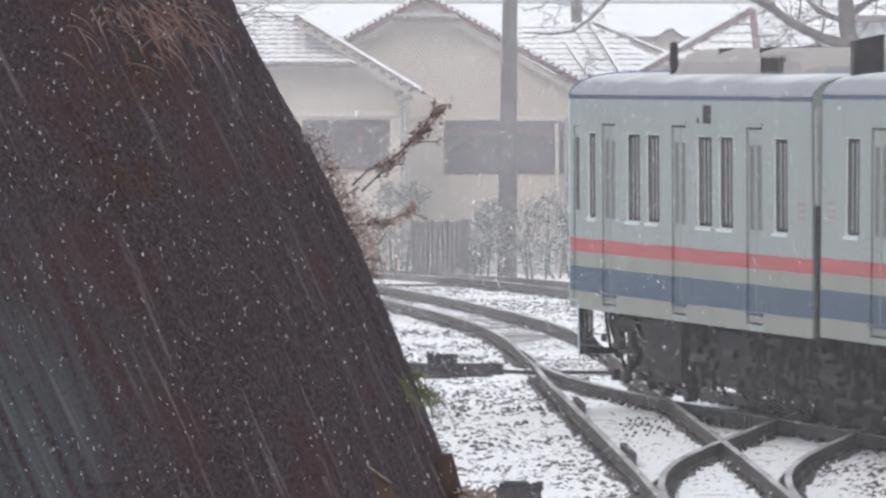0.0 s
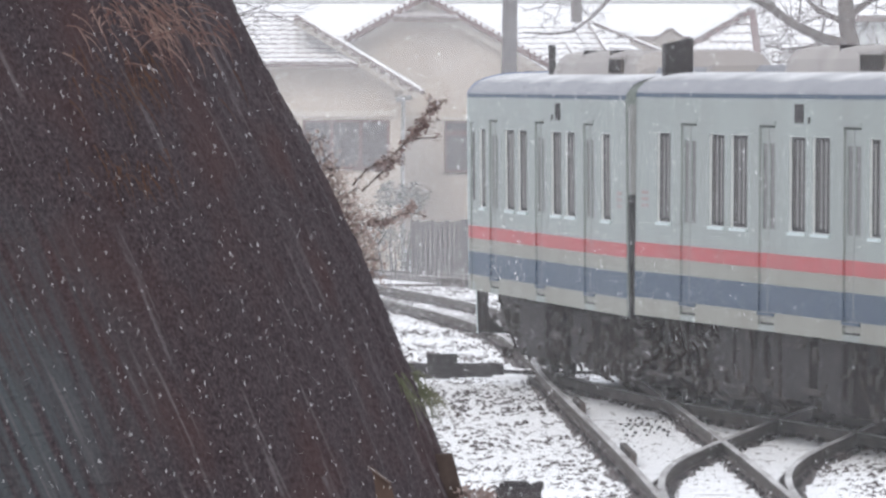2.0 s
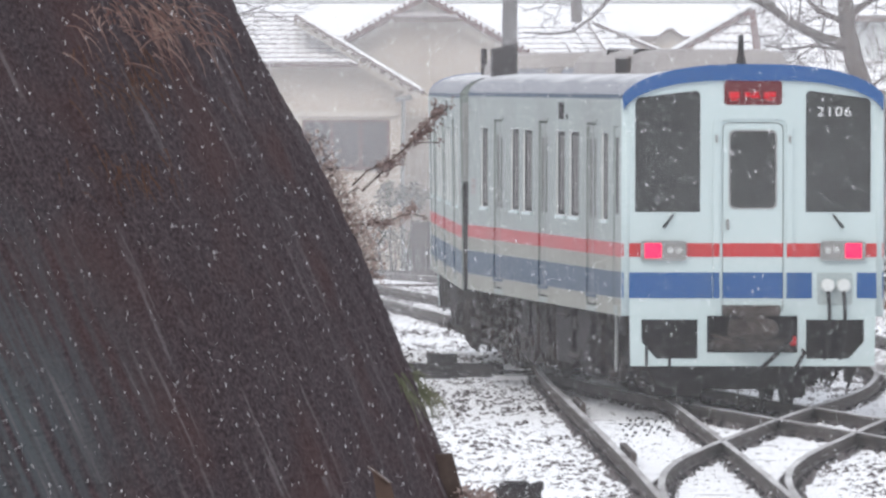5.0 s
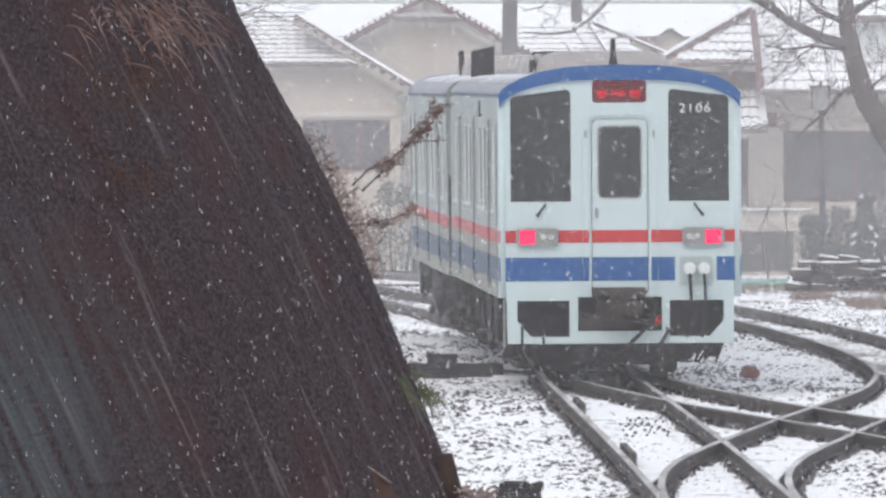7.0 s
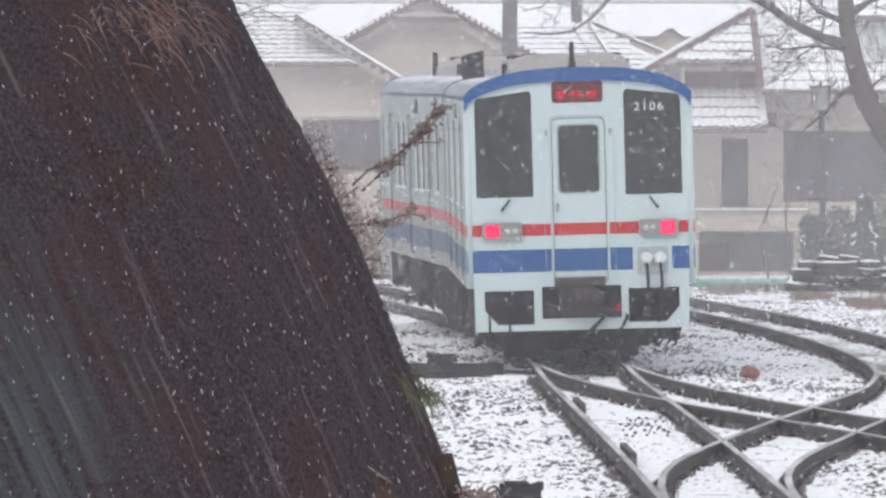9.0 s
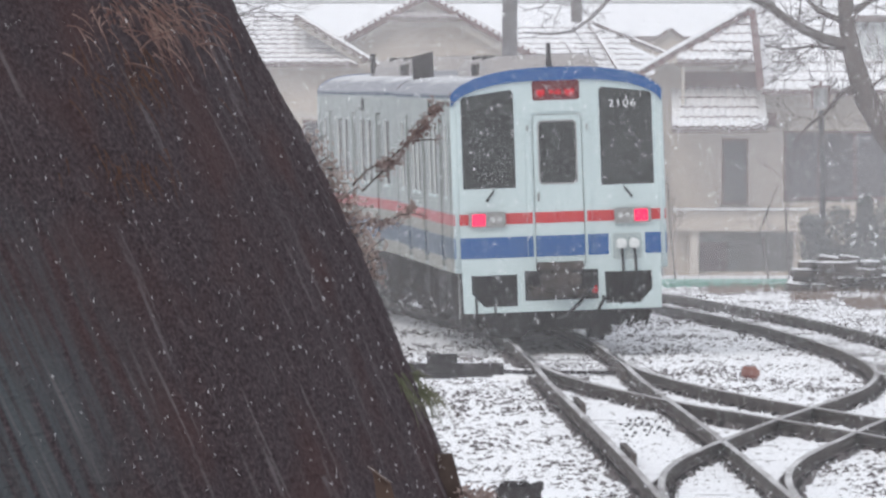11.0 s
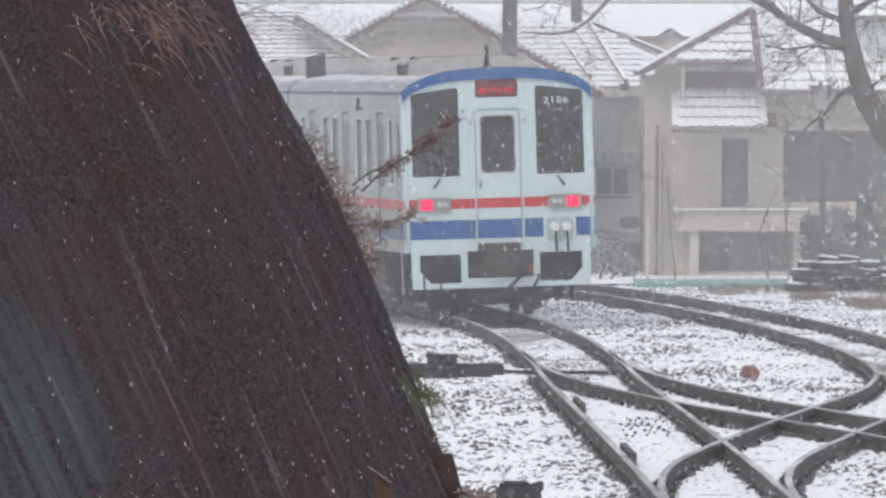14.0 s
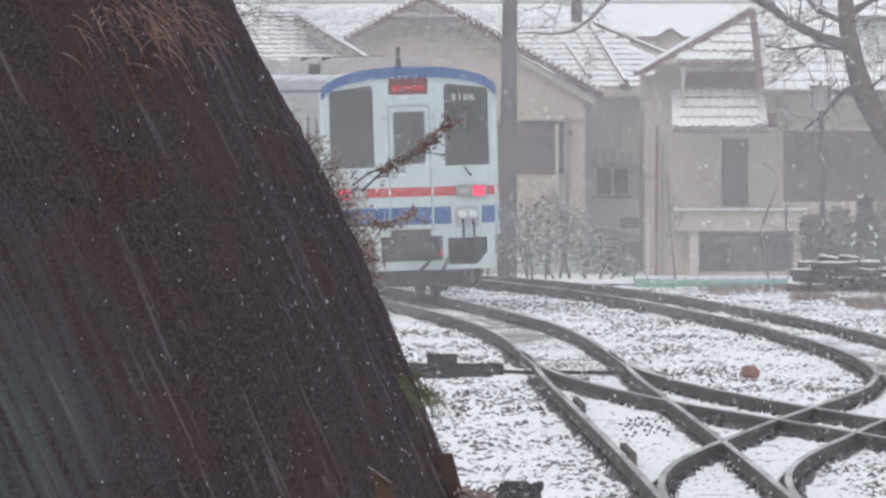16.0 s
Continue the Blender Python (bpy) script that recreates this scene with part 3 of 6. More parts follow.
        part("blue_band", plate(rect(*side, 1.19, 1.47), [], -0.004, across(-0.0225)), M_BLUE, car)
    for a0, a1, y in ((-W, -0.44, -0.001), (-0.33, 0.33, 0.0105), (0.44, 0.645, -0.001), (1.135, W, -0.001)):
        part("blue_band", plate(rect(a0, a1, 1.19, 1.47), [], -0.005, across(y)), M_BLUE, car)
    # lamps
    for sign in (-1, 1):
        h = part("lamp_housing", boxm(min(sign * 0.73, sign * 1.225), max(sign * 0.73, sign * 1.225), -0.05, 0.0, 1.60, 1.815, 0.02), M_GREYPART, car, "grey lamp housing")
        part("tail_lamp", boxm(min(sign * 1.0, sign * 1.185), max(sign * 1.0, sign * 1.185), -0.06, -0.045, 1.625, 1.79, 0.006), M_LAMPRED, h, "lit red tail lamp")
        lens = part("head_lamp", boxm(min(sign * 0.76, sign * 0.96), max(sign * 0.76, sign * 0.96), -0.056, -0.045, 1.635, 1.785, 0.006), M_LAMPDARK, h, "unlit clear head lamp")
        for u in (0.815, 0.905):
            part("reflector", tube(bmesh.new(), [(sign * u, -0.05, 1.71), (sign * u, -0.064, 1.71)], [0.042, 0.030], 12), M_LAMPCLEAR, lens)
        part("lamp_rim", plate(rounded(min(sign * 0.73, sign * 1.225), max(sign * 0.73, sign * 1.225), 1.60, 1.815, 0.03, 3), [rounded(min(sign * 0.755, sign * 0.965), max(sign * 0.755, sign * 0.965), 1.63, 1.79, 0.02, 3), rounded(min(sign * 0.99, sign * 1.195), max(sign * 0.99, sign * 1.195), 1.62, 1.795, 0.02, 3)], 0.012, across(-0.064)), M_GREYPART, h, "thin metal lamp rim")
        # wipers
        part("wiper", tube(bmesh.new(), [(sign * 0.87, -0.03, 2.10), (sign * 0.93, -0.05, 2.02), (sign * 0.98, -0.05, 1.955)], [0.012, 0.014, 0.02], 6), M_RUBBER, car)
        part("corner_pillar", tube(bmesh.new(), [(sign * (W - 0.045), 0.035, 1.0), (sign * (W - 0.045), 0.035, EAVE)], 0.052, 12), M_WHITE, car, smooth=True)
    # jumper sockets and cables
    part("socket_panel", plate(rounded(0.70, 1.09, 1.12, 1.47, 0.03, 2), [], -0.008, across(0.0)), M_PANEL, car, "pale grey socket panel")
    for u in (0.815, 0.985):
        j = part("jumper_socket", tube(bmesh.new(), [(u, -0.005, 1.33), (u, -0.09, 1.33), (u, -0.1, 1.33)], [0.072, 0.072, 0.05], 16), M_PLUG, car, "white round cable plug")
        part("jumper_cable", tube(bmesh.new(), [(u, -0.08, 1.27), (u + 0.01, -0.1, 1.1), (u + 0.015, -0.09, 0.85), (u - 0.02, -0.02, 0.55), (u - 0.1, 0.1, 0.42)], 0.02, 8), M_RUBBER, j, "black cable")
    # figures on the right windscreen
    for text, u, z in (("2106", 0.70, 3.17),):
        cu = bpy.data.curves.new("car_number", "FONT")
        cu.body = text
        cu.size = 0.145
        cu.space_character = 1.18
        cu.extrude = 0.002
        tx = new("car_number_curve", cu)
        me = bpy.data.meshes.new_from_object(tx)
        bpy.data.objects.remove(tx)
        me.materials.clear()
        me.materials.append(M_NUMBER)
        number = new("car_number", me)
        number.parent = car
        number.matrix_basis = pose(u, 0.027, z, 90, 0, 0) @ Matrix.Diagonal((1.15, 1, 1, 1))
        number["label"] = "white figures inside the windscreen"
    # skirt: a white frame with dark openings
    ho = [[(-1.215, 0.96), (-1.215, 0.72), (-1.05, 0.535), (-0.60, 0.535), (-0.60, 0.96)], rect(-0.50, 0.49, 0.60, 1.005),
          [(1.215, 0.96), (1.215, 0.72), (1.05, 0.535), (0.58, 0.535), (0.58, 0.96)]]
    part("skirt", plate([(-1.33, 0.455), (1.33, 0.455), (1.34, 0.998), (0.72, 0.998), (0.52, 1.04), (-0.42, 1.04), (-0.72, 0.998), (-1.34, 0.998)], ho, 0.05, across(-0.015)), M_WHITE, car, "white snow-plough skirt with three openings")
    # dark plate added behind the white skirt to give its back the shade
    part("skirt_back", plate([(-1.32, 0.46), (1.32, 0.46), (1.33, 0.996), (-1.33, 0.996)], ho, 0.015, across(0.037)), M_UNDER, car, "dark plate for the shaded inner face of the skirt")
    for sign in (-1, 1):
        part("skirt_return", plate(rect(0.05, 0.7 if stack else 0.28, 0.5, 0.99), [], 0.04, along(sign * 1.28, sign)), M_UNDER, car)
        if not stack:
            part("skirt_stay", tube(bmesh.new(), [(sign * 1.27, 0.72, 1.0), (sign * 1.27, 0.72, 0.42)], 0.02, 6), M_UNDER, car)
            part("skirt_brace", tube(bmesh.new(), [(sign * 1.27, 0.1, 0.47), (sign * 1.27, 1.2, 0.47)], 0.022, 6), M_UNDER, car)
    k = part("coupler", boxm(-0.17, 0.16, -0.32, 0.25, 0.70, 1.0, 0.04), M_COUPLER, car, "rust-stained grey coupler head")
    part("coupler_face", boxm(-0.30, 0.02, -0.35, -0.2, 0.76, 0.97, 0.03), M_COUPLER, k)
    part("coupler_cone", tube(bmesh.new(), [(0.15, -0.2, 0.86), (0.15, -0.40, 0.86), (0.15, -0.46, 0.86)], [0.11, 0.09, 0.04], 12), M_COUPLER, k)
    part("release_lever", tube(bmesh.new(), [(-0.46, -0.05, 0.80), (-0.2, -0.2, 0.72), (0.28, -0.2, 0.70), (0.42, -0.05, 0.62)], 0.018, 6), M_COUPLER, k)
    part("coupler_yoke", boxm(-0.46, 0.44, 0.02, 0.12, 0.62, 0.74, 0.02), M_COUPLER, k)
    part("coupler_shank", boxm(-0.09, 0.09, 0.2, 1.4, 0.76, 0.94, 0.02), M_IRON, k)
    part("coupler_notch", boxm(-0.34, 0.30, -0.035, -0.017, 1.0, 1.115, 0.01), M_COUPLER, k, "dark plate over the coupler")
    part("brake_hose", tube(bmesh.new(), [(0.42, -0.05, 0.95), (0.40, -0.12, 0.75), (0.22, -0.14, 0.56), (0.05, -0.1, 0.40), (-0.06, -0.02, 0.36)], 0.025, 8), M_RUBBER, car)
    for u, z in ((-1.16, 0.66), (-0.91, 0.545)):
        part("drain_pipe", tube(bmesh.new(), [(u, -0.03, z), (u, -0.035, 0.40)], 0.016, 6), M_RUBBER, car)
    part("hose_tap", boxm(0.40, 0.47, -0.09, -0.03, 0.68, 0.78, 0.01), M_RED, car, "small red valve")
    part("brake_hose", tube(bmesh.new(), [(0.52, 0.1, 0.7), (0.56, -0.05, 0.6), (0.47, -0.08, 0.45), (0.40, 0.0, 0.36)], 0.022, 8), M_RUBBER, car)
    if stack:
        part("buffer_wall", boxm(-1.25, 1.25, 0.5, 0.6, 0.45, 1.0), M_UNDER, car)
        part("equipment_box", boxm(0.6, 1.27, 0.9, 1.25, 0.4, 0.95, 0.04), M_UNDER, car)
    # running gear
    for v in (2.85, 16.65):
        b = part("bogie", boxm(-0.95, -0.78, v - 1.55, v + 1.55, 0.42, 0.68, 0.05), M_UNDER, car)
        part("bogie_frame", boxm(0.78, 0.95, v - 1.55, v + 1.55, 0.42, 0.68, 0.05), M_UNDER, b)
        part("bolster", boxm(-0.95, 0.95, v - 0.25, v + 0.25, 0.45, 0.95, 0.05), M_UNDER, b)
        for dv in (-1.05, 1.05):
            w = part("wheelset", tube(bmesh.new(), [(-0.75, v + dv, 0.43), (0.75, v + dv, 0.43)], 0.08, 12), M_UNDER, b)
            for u in (-0.566, 0.566):
                part("wheel", tube(bmesh.new(), [(u - 0.06, v + dv, 0.43), (u + 0.06, v + dv, 0.43)], 0.43, 28), M_IRON, w)
            for u in (-0.86, 0.86):
                part("axle_box", boxm(u - 0.13, u + 0.13, v + dv - 0.2, v + dv + 0.2, 0.28, 0.62, 0.05), M_UNDER, b)
    part("gear_case", boxm(-0.75, 0.75, 1.9, 3.8, 0.16, 0.98, 0.04), M_UNDER, car)
    part("gear_case", boxm(-0.75, 0.75, 15.7, 17.6, 0.16, 0.98, 0.04), M_UNDER, car)
    for v0, v1 in ((4.75, 6.9), (9.95, 10.55), (12.65, 14.6)):
        part("underfloor_box", boxm(-1.22, -0.3, v0, v1, 0.22, 0.98, 0.04), M_UNDER, car)
    part("rail_guard", boxm(-0.98, -0.42, 1.25, 1.4, 0.10, 0.46, 0.03), M_UNDER, car)
    part("rail_guard", boxm(0.44, 0.72, 1.25, 1.4, 0.08, 0.46, 0.03), M_UNDER, car)
    part("brake_rigging", boxm(-0.9, 0.9, 1.6, 4.2, 0.2, 0.42, 0.03), M_UNDER, car)
    part("brake_rigging", boxm(-0.9, 0.9, 15.3, 18.0, 0.2, 0.42, 0.03), M_UNDER, car)
    for name, u0, u1, v0, v1, z0, z1 in (("wheel_guard", -1.16, -1.1, 1.0, 4.6, 0.75, 0.99), ("pipe_duct", -1.2, -1.1, 4.7, 14.8, 0.70, 0.99), ("wheel_guard", 1.1, 1.16, 1.3, 4.6, 0.75, 0.99), ("air_reservoir", -1.1, -0.6, 12.8, 14.9, 0.3, 0.8), ("engine", -0.7, 0.7, 7.2, 9.8, 0.28, 1.0), ("fuel_tank", -1.25, -0.4, 10.6, 12.6, 0.35, 0.98), ("battery_box", -1.28, -0.6, 5.0, 6.8, 0.35, 0.98),
                                         ("radiator", 0.5, 1.28, 5.2, 8.5, 0.3, 0.98), ("air_tank", 0.4, 1.2, 10.6, 13.4, 0.35, 0.9), ("equipment_box", -1.28, -0.75, 7.3, 9.9, 0.32, 0.98),
                                         ("equipment_box", -1.26, -0.5, 13.0, 14.4, 0.42, 0.98)):
        part(name, boxm(u0, u1, v0, v1, z0, z1, 0.04), M_UNDER, car)
    rng = random.Random(40 if stack else 41)
    for sign in (-1, 1):
        bm = bmesh.new()
        for _ in range(280):
            v, z = rng.uniform(0.8 if stack else 1.6, 19.0), rng.uniform(0.28, 0.93)
            u, d = sign * rng.uniform(1.0, 1.31), rng.uniform(0.02, 0.085)
            if rng.random() < 0.6:
                block(bm, u - d * 0.4, u + d * 0.4, v - d * rng.uniform(0.6, 3.0), v + d * rng.uniform(0.6, 3.0), z - d, z + d * 0.6)
            elif rng.random() < 0.5:
                tube(bm, [(u, v, 0.99), (u, v + rng.uniform(-0.1, 0.1), z), (u - sign * 0.1, v + rng.uniform(-0.2, 0.2), max(0.2, z - 0.3))], 0.018, 5)
            else:
                tube(bm, [(u, v, z), (u, v + rng.uniform(0.5, 1.6), z + rng.uniform(-0.05, 0.05))], rng.uniform(0.015, 0.05), 6)
        tagged(part("pipework", bm, M_UNDERPARTS, car, "grimy pipes, brackets and valves"), kind="stuff")
    part("step_ladder", tube(bmesh.new(), [(-1.3, 1.9, 1.0), (-1.3, 1.9, 0.35)], 0.02, 6), M_GREYPART, car)
    # roof equipment
    bm = bmesh.new()
    pr = [(-0.80, 3.52), (-0.76, 3.76), (-0.68, 3.86), (-0.52, 3.90), (0.52, 3.90), (0.68, 3.86), (0.76, 3.76), (0.80, 3.52)]
    first, far = unit
    stations = [(first, 0.45), (first + 0.5, 0.95), (first + 0.9, 1.0), (far - 0.55, 1.0), (far - 0.15, 0.95), (far, 0.5)]
    rings = [[bm.verts.new((a, v, 3.52 + (b - 3.52) * s)) for a, b in pr] for v, s in stations]
    for r0, r1 in zip(rings, rings[1:]):
        for j in range(len(pr) - 1):
            bm.faces.new((r0[j], r0[j + 1], r1[j + 1], r1[j]))
    bm.faces.new(rings[0])
    bm.faces.new(rings[-1])
    un = part("cooling_unit", bm, M_UNIT, car, "long beige roof cooling unit")
    for u in (-0.80, 0.77):
        g = part("grille", boxm(u, u + 0.03, vents, vents + 1.5, 3.64, 3.80), M_GRILLE, un, "dark grille")
        for k in range(7):
            part("slat", boxm(u - 0.012, u + 0.042, vents + 0.1 + k * 0.2, vents + 0.16 + k * 0.2, 3.65, 3.79), M_IRON, g)
        part("grille_frame", boxm(u - 0.01, u + 0.04, vents - 0.08, vents + 1.58, 3.80, 3.83), M_UNIT, g)
    for v in (first + 3.2, first + 6.4):
        part("unit_joint", boxm(-0.70, 0.70, v, v + 0.05, 3.84, 3.906), M_IRON, un)
    part("unit_base", boxm(-0.86, 0.86, first - 0.1, far + 0.1, 3.50, 3.56, 0.01), M_IRON, un, "dark mounting rail")
    if not stack:
        part("unit_post", boxm(0.72, 0.80, first - 0.12, first, 3.50, 3.98, 0.01), M_IRON, un, "dark post at the end of the unit")
    cap = boxm(-0.6, 0.6, 14.6, 16.1, 3.52, 3.70, 0.03)
    part("roof_hatch", cap, M_ROOFCAR, car)
    if stack:
        an = part("antenna", tube(bmesh.new(), [(-0.03, 1.0, 3.60), (-0.03, 1.0, 3.76), (-0.03, 1.0, 3.84), (-0.03, 1.0, 4.05)], [0.06, 0.055, 0.035, 0.03], 10), M_IRON, car, "short black roof antenna")
        part("antenna_foot", boxm(-0.16, 0.12, 0.85, 1.15, 3.60, 3.735, 0.01), M_IRON, an)
    if stack:
        part("exhaust_duct", plate([(-1.16, 3.50), (-0.86, 3.58), (-0.86, 4.0), (-1.16, 3.93)], [], 0.3, across(19.1)), M_IRON, car, "dark exhaust duct box")
    else:
        part("vent_box", boxm(-0.3, 0.3, 17.2, 17.9, 3.55, 3.72, 0.03), M_UNIT, car)
    # gangway to the next car
    g = part("gangway", boxm(-0.55, 0.55, LEN, LEN + 0.24, 1.0, 3.05, 0.03), M_GREYPART, car)
    part("gangway_bellows", boxm(-0.62, 0.62, LEN + 0.02, LEN + 0.22, 1.0, 2.25, 0.02), M_RUBBER, g, "dark folded bellows")
    for sign in (-1, 1):
        part("end_fender", boxm(min(sign * 1.12, sign * 1.40), max(sign * 1.12, sign * 1.40), LEN, LEN + 0.2, 2.32, 3.30, 0.02), M_GREYPART, car)
        part("rubber_fender", boxm(min(sign * 1.10, sign * 1.41), max(sign * 1.10, sign * 1.41), LEN, LEN + 0.23, 0.98, 2.32, 0.02), M_RUBBER, car, "dark rubber sheet between the cars")
    return car


rear_car = make_car("pale grey railcar with red and blue bands, tail lamps lit", True, BROW, (2.9, 12.8), 5.8, 6.85)
lead_car = make_car("pale grey railcar with red and blue bands, coupled ahead", False, RISE + 0.02, (4.1, 14.2), 11.3, 11.4)

# ---- houses beyond the tracks ----
def pantile():
    """One curved roof tile, a unit wide and long, with a thick front edge."""
    bm = bmesh.new()
    prof = [(-0.5, 0.0), (-0.3, 0.13), (-0.05, 0.2), (0.2, 0.13), (0.36, 0.0), (0.5, -0.02)]
    rows = []
    for y, lift in ((0.0, 0.22), (1.1, 0.0)):
        rows.append([bm.verts.new((a, y, lift + b)) for a, b in prof])
    under = [bm.verts.new((a, 0.0, b - 0.05)) for a, b in prof]
    for j in range(5):
        bm.faces.new((rows[0][j], rows[0][j + 1], rows[1][j + 1], rows[1][j]))
        bm.faces.new((under[j], under[j + 1], rows[0][j + 1], rows[0][j]))
    me = bpy.data.meshes.new("tile")
    bm.to_mesh(me)
    bm.free()
    me.materials.append(M_TILE)
    return me


TILE = pantile()


def tiled(parent, e0, e1, r0, r1, wide=0.2, high=0.19, name="roof"):
    """A tiled roof slope between its eave (e0, e1) and its ridge (r0, r1)."""
    e0, e1, r0, r1 = Vector(e0), Vector(e1), Vector(r0), Vector(r1)
    u = (e1 - e0).normalized()
    n = u.cross(r0 - e0 if (r0 - e0).length > 0.1 else r1 - e0).normalized()
    if n.z < 0:
        n = -n
    s = n.cross(u).normalized()
    if s.z < 0:
        s = -s
    bm = bmesh.new()
    top = [bm.verts.new(p) for p in ((e0, e1, r1, r0) if (r1 - r0).length > 0.05 else (e0, e1, r1))]
    low = [bm.verts.new(v.co - n * 0.09) for v in top]
    bm.faces.new(top)
    bm.faces.new(low[::-1])
    for i in range(len(top)):
        k = (i + 1) % len(top)
        bm.faces.new((top[i], low[i], low[k], top[k]))
    roof = part(name, bm, M_TILE, parent, "tiled slope under snow")
    length = (r0 - e0).dot(s)
    rows = max(1, int(length / high))
    turn = Matrix((u, s, n)).transposed().to_4x4()
    lift = 0.17 if 0.35 < high < 0.45 else min(0.1, 0.042 / high)
    for i in range(rows):
        t = i / rows
        a, b = e0.lerp(r0, t), e1.lerp(r1, t)
        lo, hi = (a - e0).dot(u), (b - e0).dot(u)
        k0, k1 = math.ceil(lo / wide), math.floor(hi / wide)
        for k in range(k0, k1):
            p = e0 + u * (k + 0.5) * wide + s * (i * length / rows) + n * 0.004
            ob = new("tile", TILE)
            ob.parent = roof
            ob.matrix_basis = Matrix.Translation(p) @ turn @ Matrix.Diagonal((wide, length / rows, lift * random.uniform(0.85, 1.1), 1))
    return roof


def bar(bm, p, q, thick, deep):
    """A straight beam of rectangular section between two points."""
    p, q = Vector(p), Vector(q)
    d = (q - p).normalized()
    side = Vector((0, 1, 0))
    up = d.cross(side).normalized()
    vs = []
    for c in (p, q):
        vs.append([bm.verts.new(c + side * a * deep / 2 + up * b * thick / 2) for a, b in ((-1, -1), (1, -1), (1, 1), (-1, 1))])
    for j in range(4):
        bm.faces.new((vs[0][j], vs[0][(j + 1) % 4], vs[1][(j + 1) % 4], vs[1][j]))
    bm.faces.new(vs[0][::-1])
    bm.faces.new(vs[1])
    return bm


def window(parent, x0, x1, z0, z1, y, bars=1, frame_mat=None):
    w = part("window", plate(rect(x0, x1, z0, z1), [rect(x0 + 0.05, x1 - 0.05, z0 + 0.05, z1 - 0.05)], 0.08, facing(y)), frame_mat or M_TRIM, parent)
    part("pane", boxm(x0 + 0.03, x1 - 0.03, y + 0.04, y + 0.05, z0 + 0.03, z1 - 0.03), M_HGLASS, w)
    for i in range(bars):
        c = x0 + (x1 - x0) * (i + 1) / (bars + 1)
        part("mullion", boxm(c - 0.025, c + 0.025, y + 0.01, y + 0.06, z0 + 0.04, z1 - 0.04), frame_mat or M_TRIM, w)
    part("window_sill", boxm(x0 - 0.04, x1 + 0.04, y - 0.05, y + 0.03, z0 - 0.04, z0), M_SNOWCAP, w)
    return w


def make_gable_house():
    h = thing("gable_house", "beige rendered house with a snowy brown-edged gable", "house")
    holes = [rect(0.02, 2.33, 1.76, 2.75)]
    part("wall", plate([(-3.58, -0.3), (2.71, -0.3), (2.71, 3.27), (-0.17, 4.82), (-0.53, 4.82), (-3.58, 3.27)], holes, 0.2, facing(268.0)), M_BEIGE, h)
    part("side_wall", boxm(2.56, 2.71, 268.2, 276.0, -0.3, 3.24), M_BEIGE, h)
    window(h, 0.02, 2.33, 1.76, 2.75, 268.05, 3)
    part("string_course", boxm(-0.90, 2.71, 267.93, 267.998, 2.76, 2.84), M_LIGHTTRIM, h)
    part("shutter_box", boxm(0.02, 2.46, 267.88, 267.998, 2.47, 2.56), M_TRIM, h)
    part("gable_board", boxm(-1.01, 0.52, 267.85, 267.998, 4.52, 4.75), M_LIGHTTRIM, h)
    # verges: dark boards with snow lying on them, roofs behind
    ridge, foot = (-0.34, 267.6, 5.16), (3.04, 267.6, 3.30)
    left = (-3.71, 267.6, 3.30)
    for f in (foot, left):
        s = 1 if f is foot else -1
        part("verge_board", bar(bmesh.new(), Vector(ridge) + Vector((0, 0, -0.06)), Vector(f) + Vector((0, 0, -0.06)), 0.10, 0.12), M_TRIM, h, "brown verge board")
        part("soffit", bar(bmesh.new(), Vector(ridge) + Vector((0, 0.25, -0.19)), Vector(f) + Vector((-0.12 * s, 0.25, -0.19)), 0.13, 0.25), M_LIGHTTRIM, h)
        part("verge_snow", bar(bmesh.new(), Vector(ridge) + Vector((0, 0, 0.03)), Vector(f) + Vector((0, 0, 0.03)), 0.07, 0.2), M_SNOW, h, "snow along the verge")
        bm = bmesh.new()
        q = [Vector(ridge), Vector(f), Vector(f) + Vector((0, 8.4, 0)), Vector(ridge) + Vector((0, 8.4, 0))]
        vs = [bm.verts.new(p) for p in q]
        bm.faces.new(vs)
        ex = bmesh.ops.extrude_face_region(bm, geom=bm.faces[:])
        for g in ex["geom"]:
            if isinstance(g, bmesh.types.BMVert):
                g.co.z -= 0.1
        part("roof", bm, M_SNOWCAP, h)
        for k in range(30):
            t = (k + 0.5) / 30
            c = Vector(ridge).lerp(Vector(f), t) + Vector((0, -0.08, 0.02))
            part("verge_tile", tube(bmesh.new(), [c + Vector((0, -0.05, 0)), c + Vector((0, 0.3, 0))], 0.032, 6), M_TRIM, h)
    tiled(h, (-0.94, 267.45, 4.72), (0.30, 267.45, 4.72), (-0.56, 268.6, 5.14), (-0.06, 268.6, 5.14), 0.15, 0.12, "half_hip")
    part("downpipe", tube(bmesh.new(), [(2.36, 267.9, 2.81), (2.33, 267.9, -0.2)], 0.045, 8), M_GREYPART, h)
    part("downpipe", tube(bmesh.new(), [(2.17, 267.9, 2.68), (2.18, 267.9, -0.2)], 0.04, 8), M_LIGHTTRIM, h)
    part("gas_meter", boxm(2.78, 2.89, 267.7, 267.99, 1.45, 1.63, 0.02), M_GREYPART, h)
    part("base_course", boxm(-1.01, 2.71, 267.94, 267.998, -0.3, 0.31), M_GREYWALL, h)


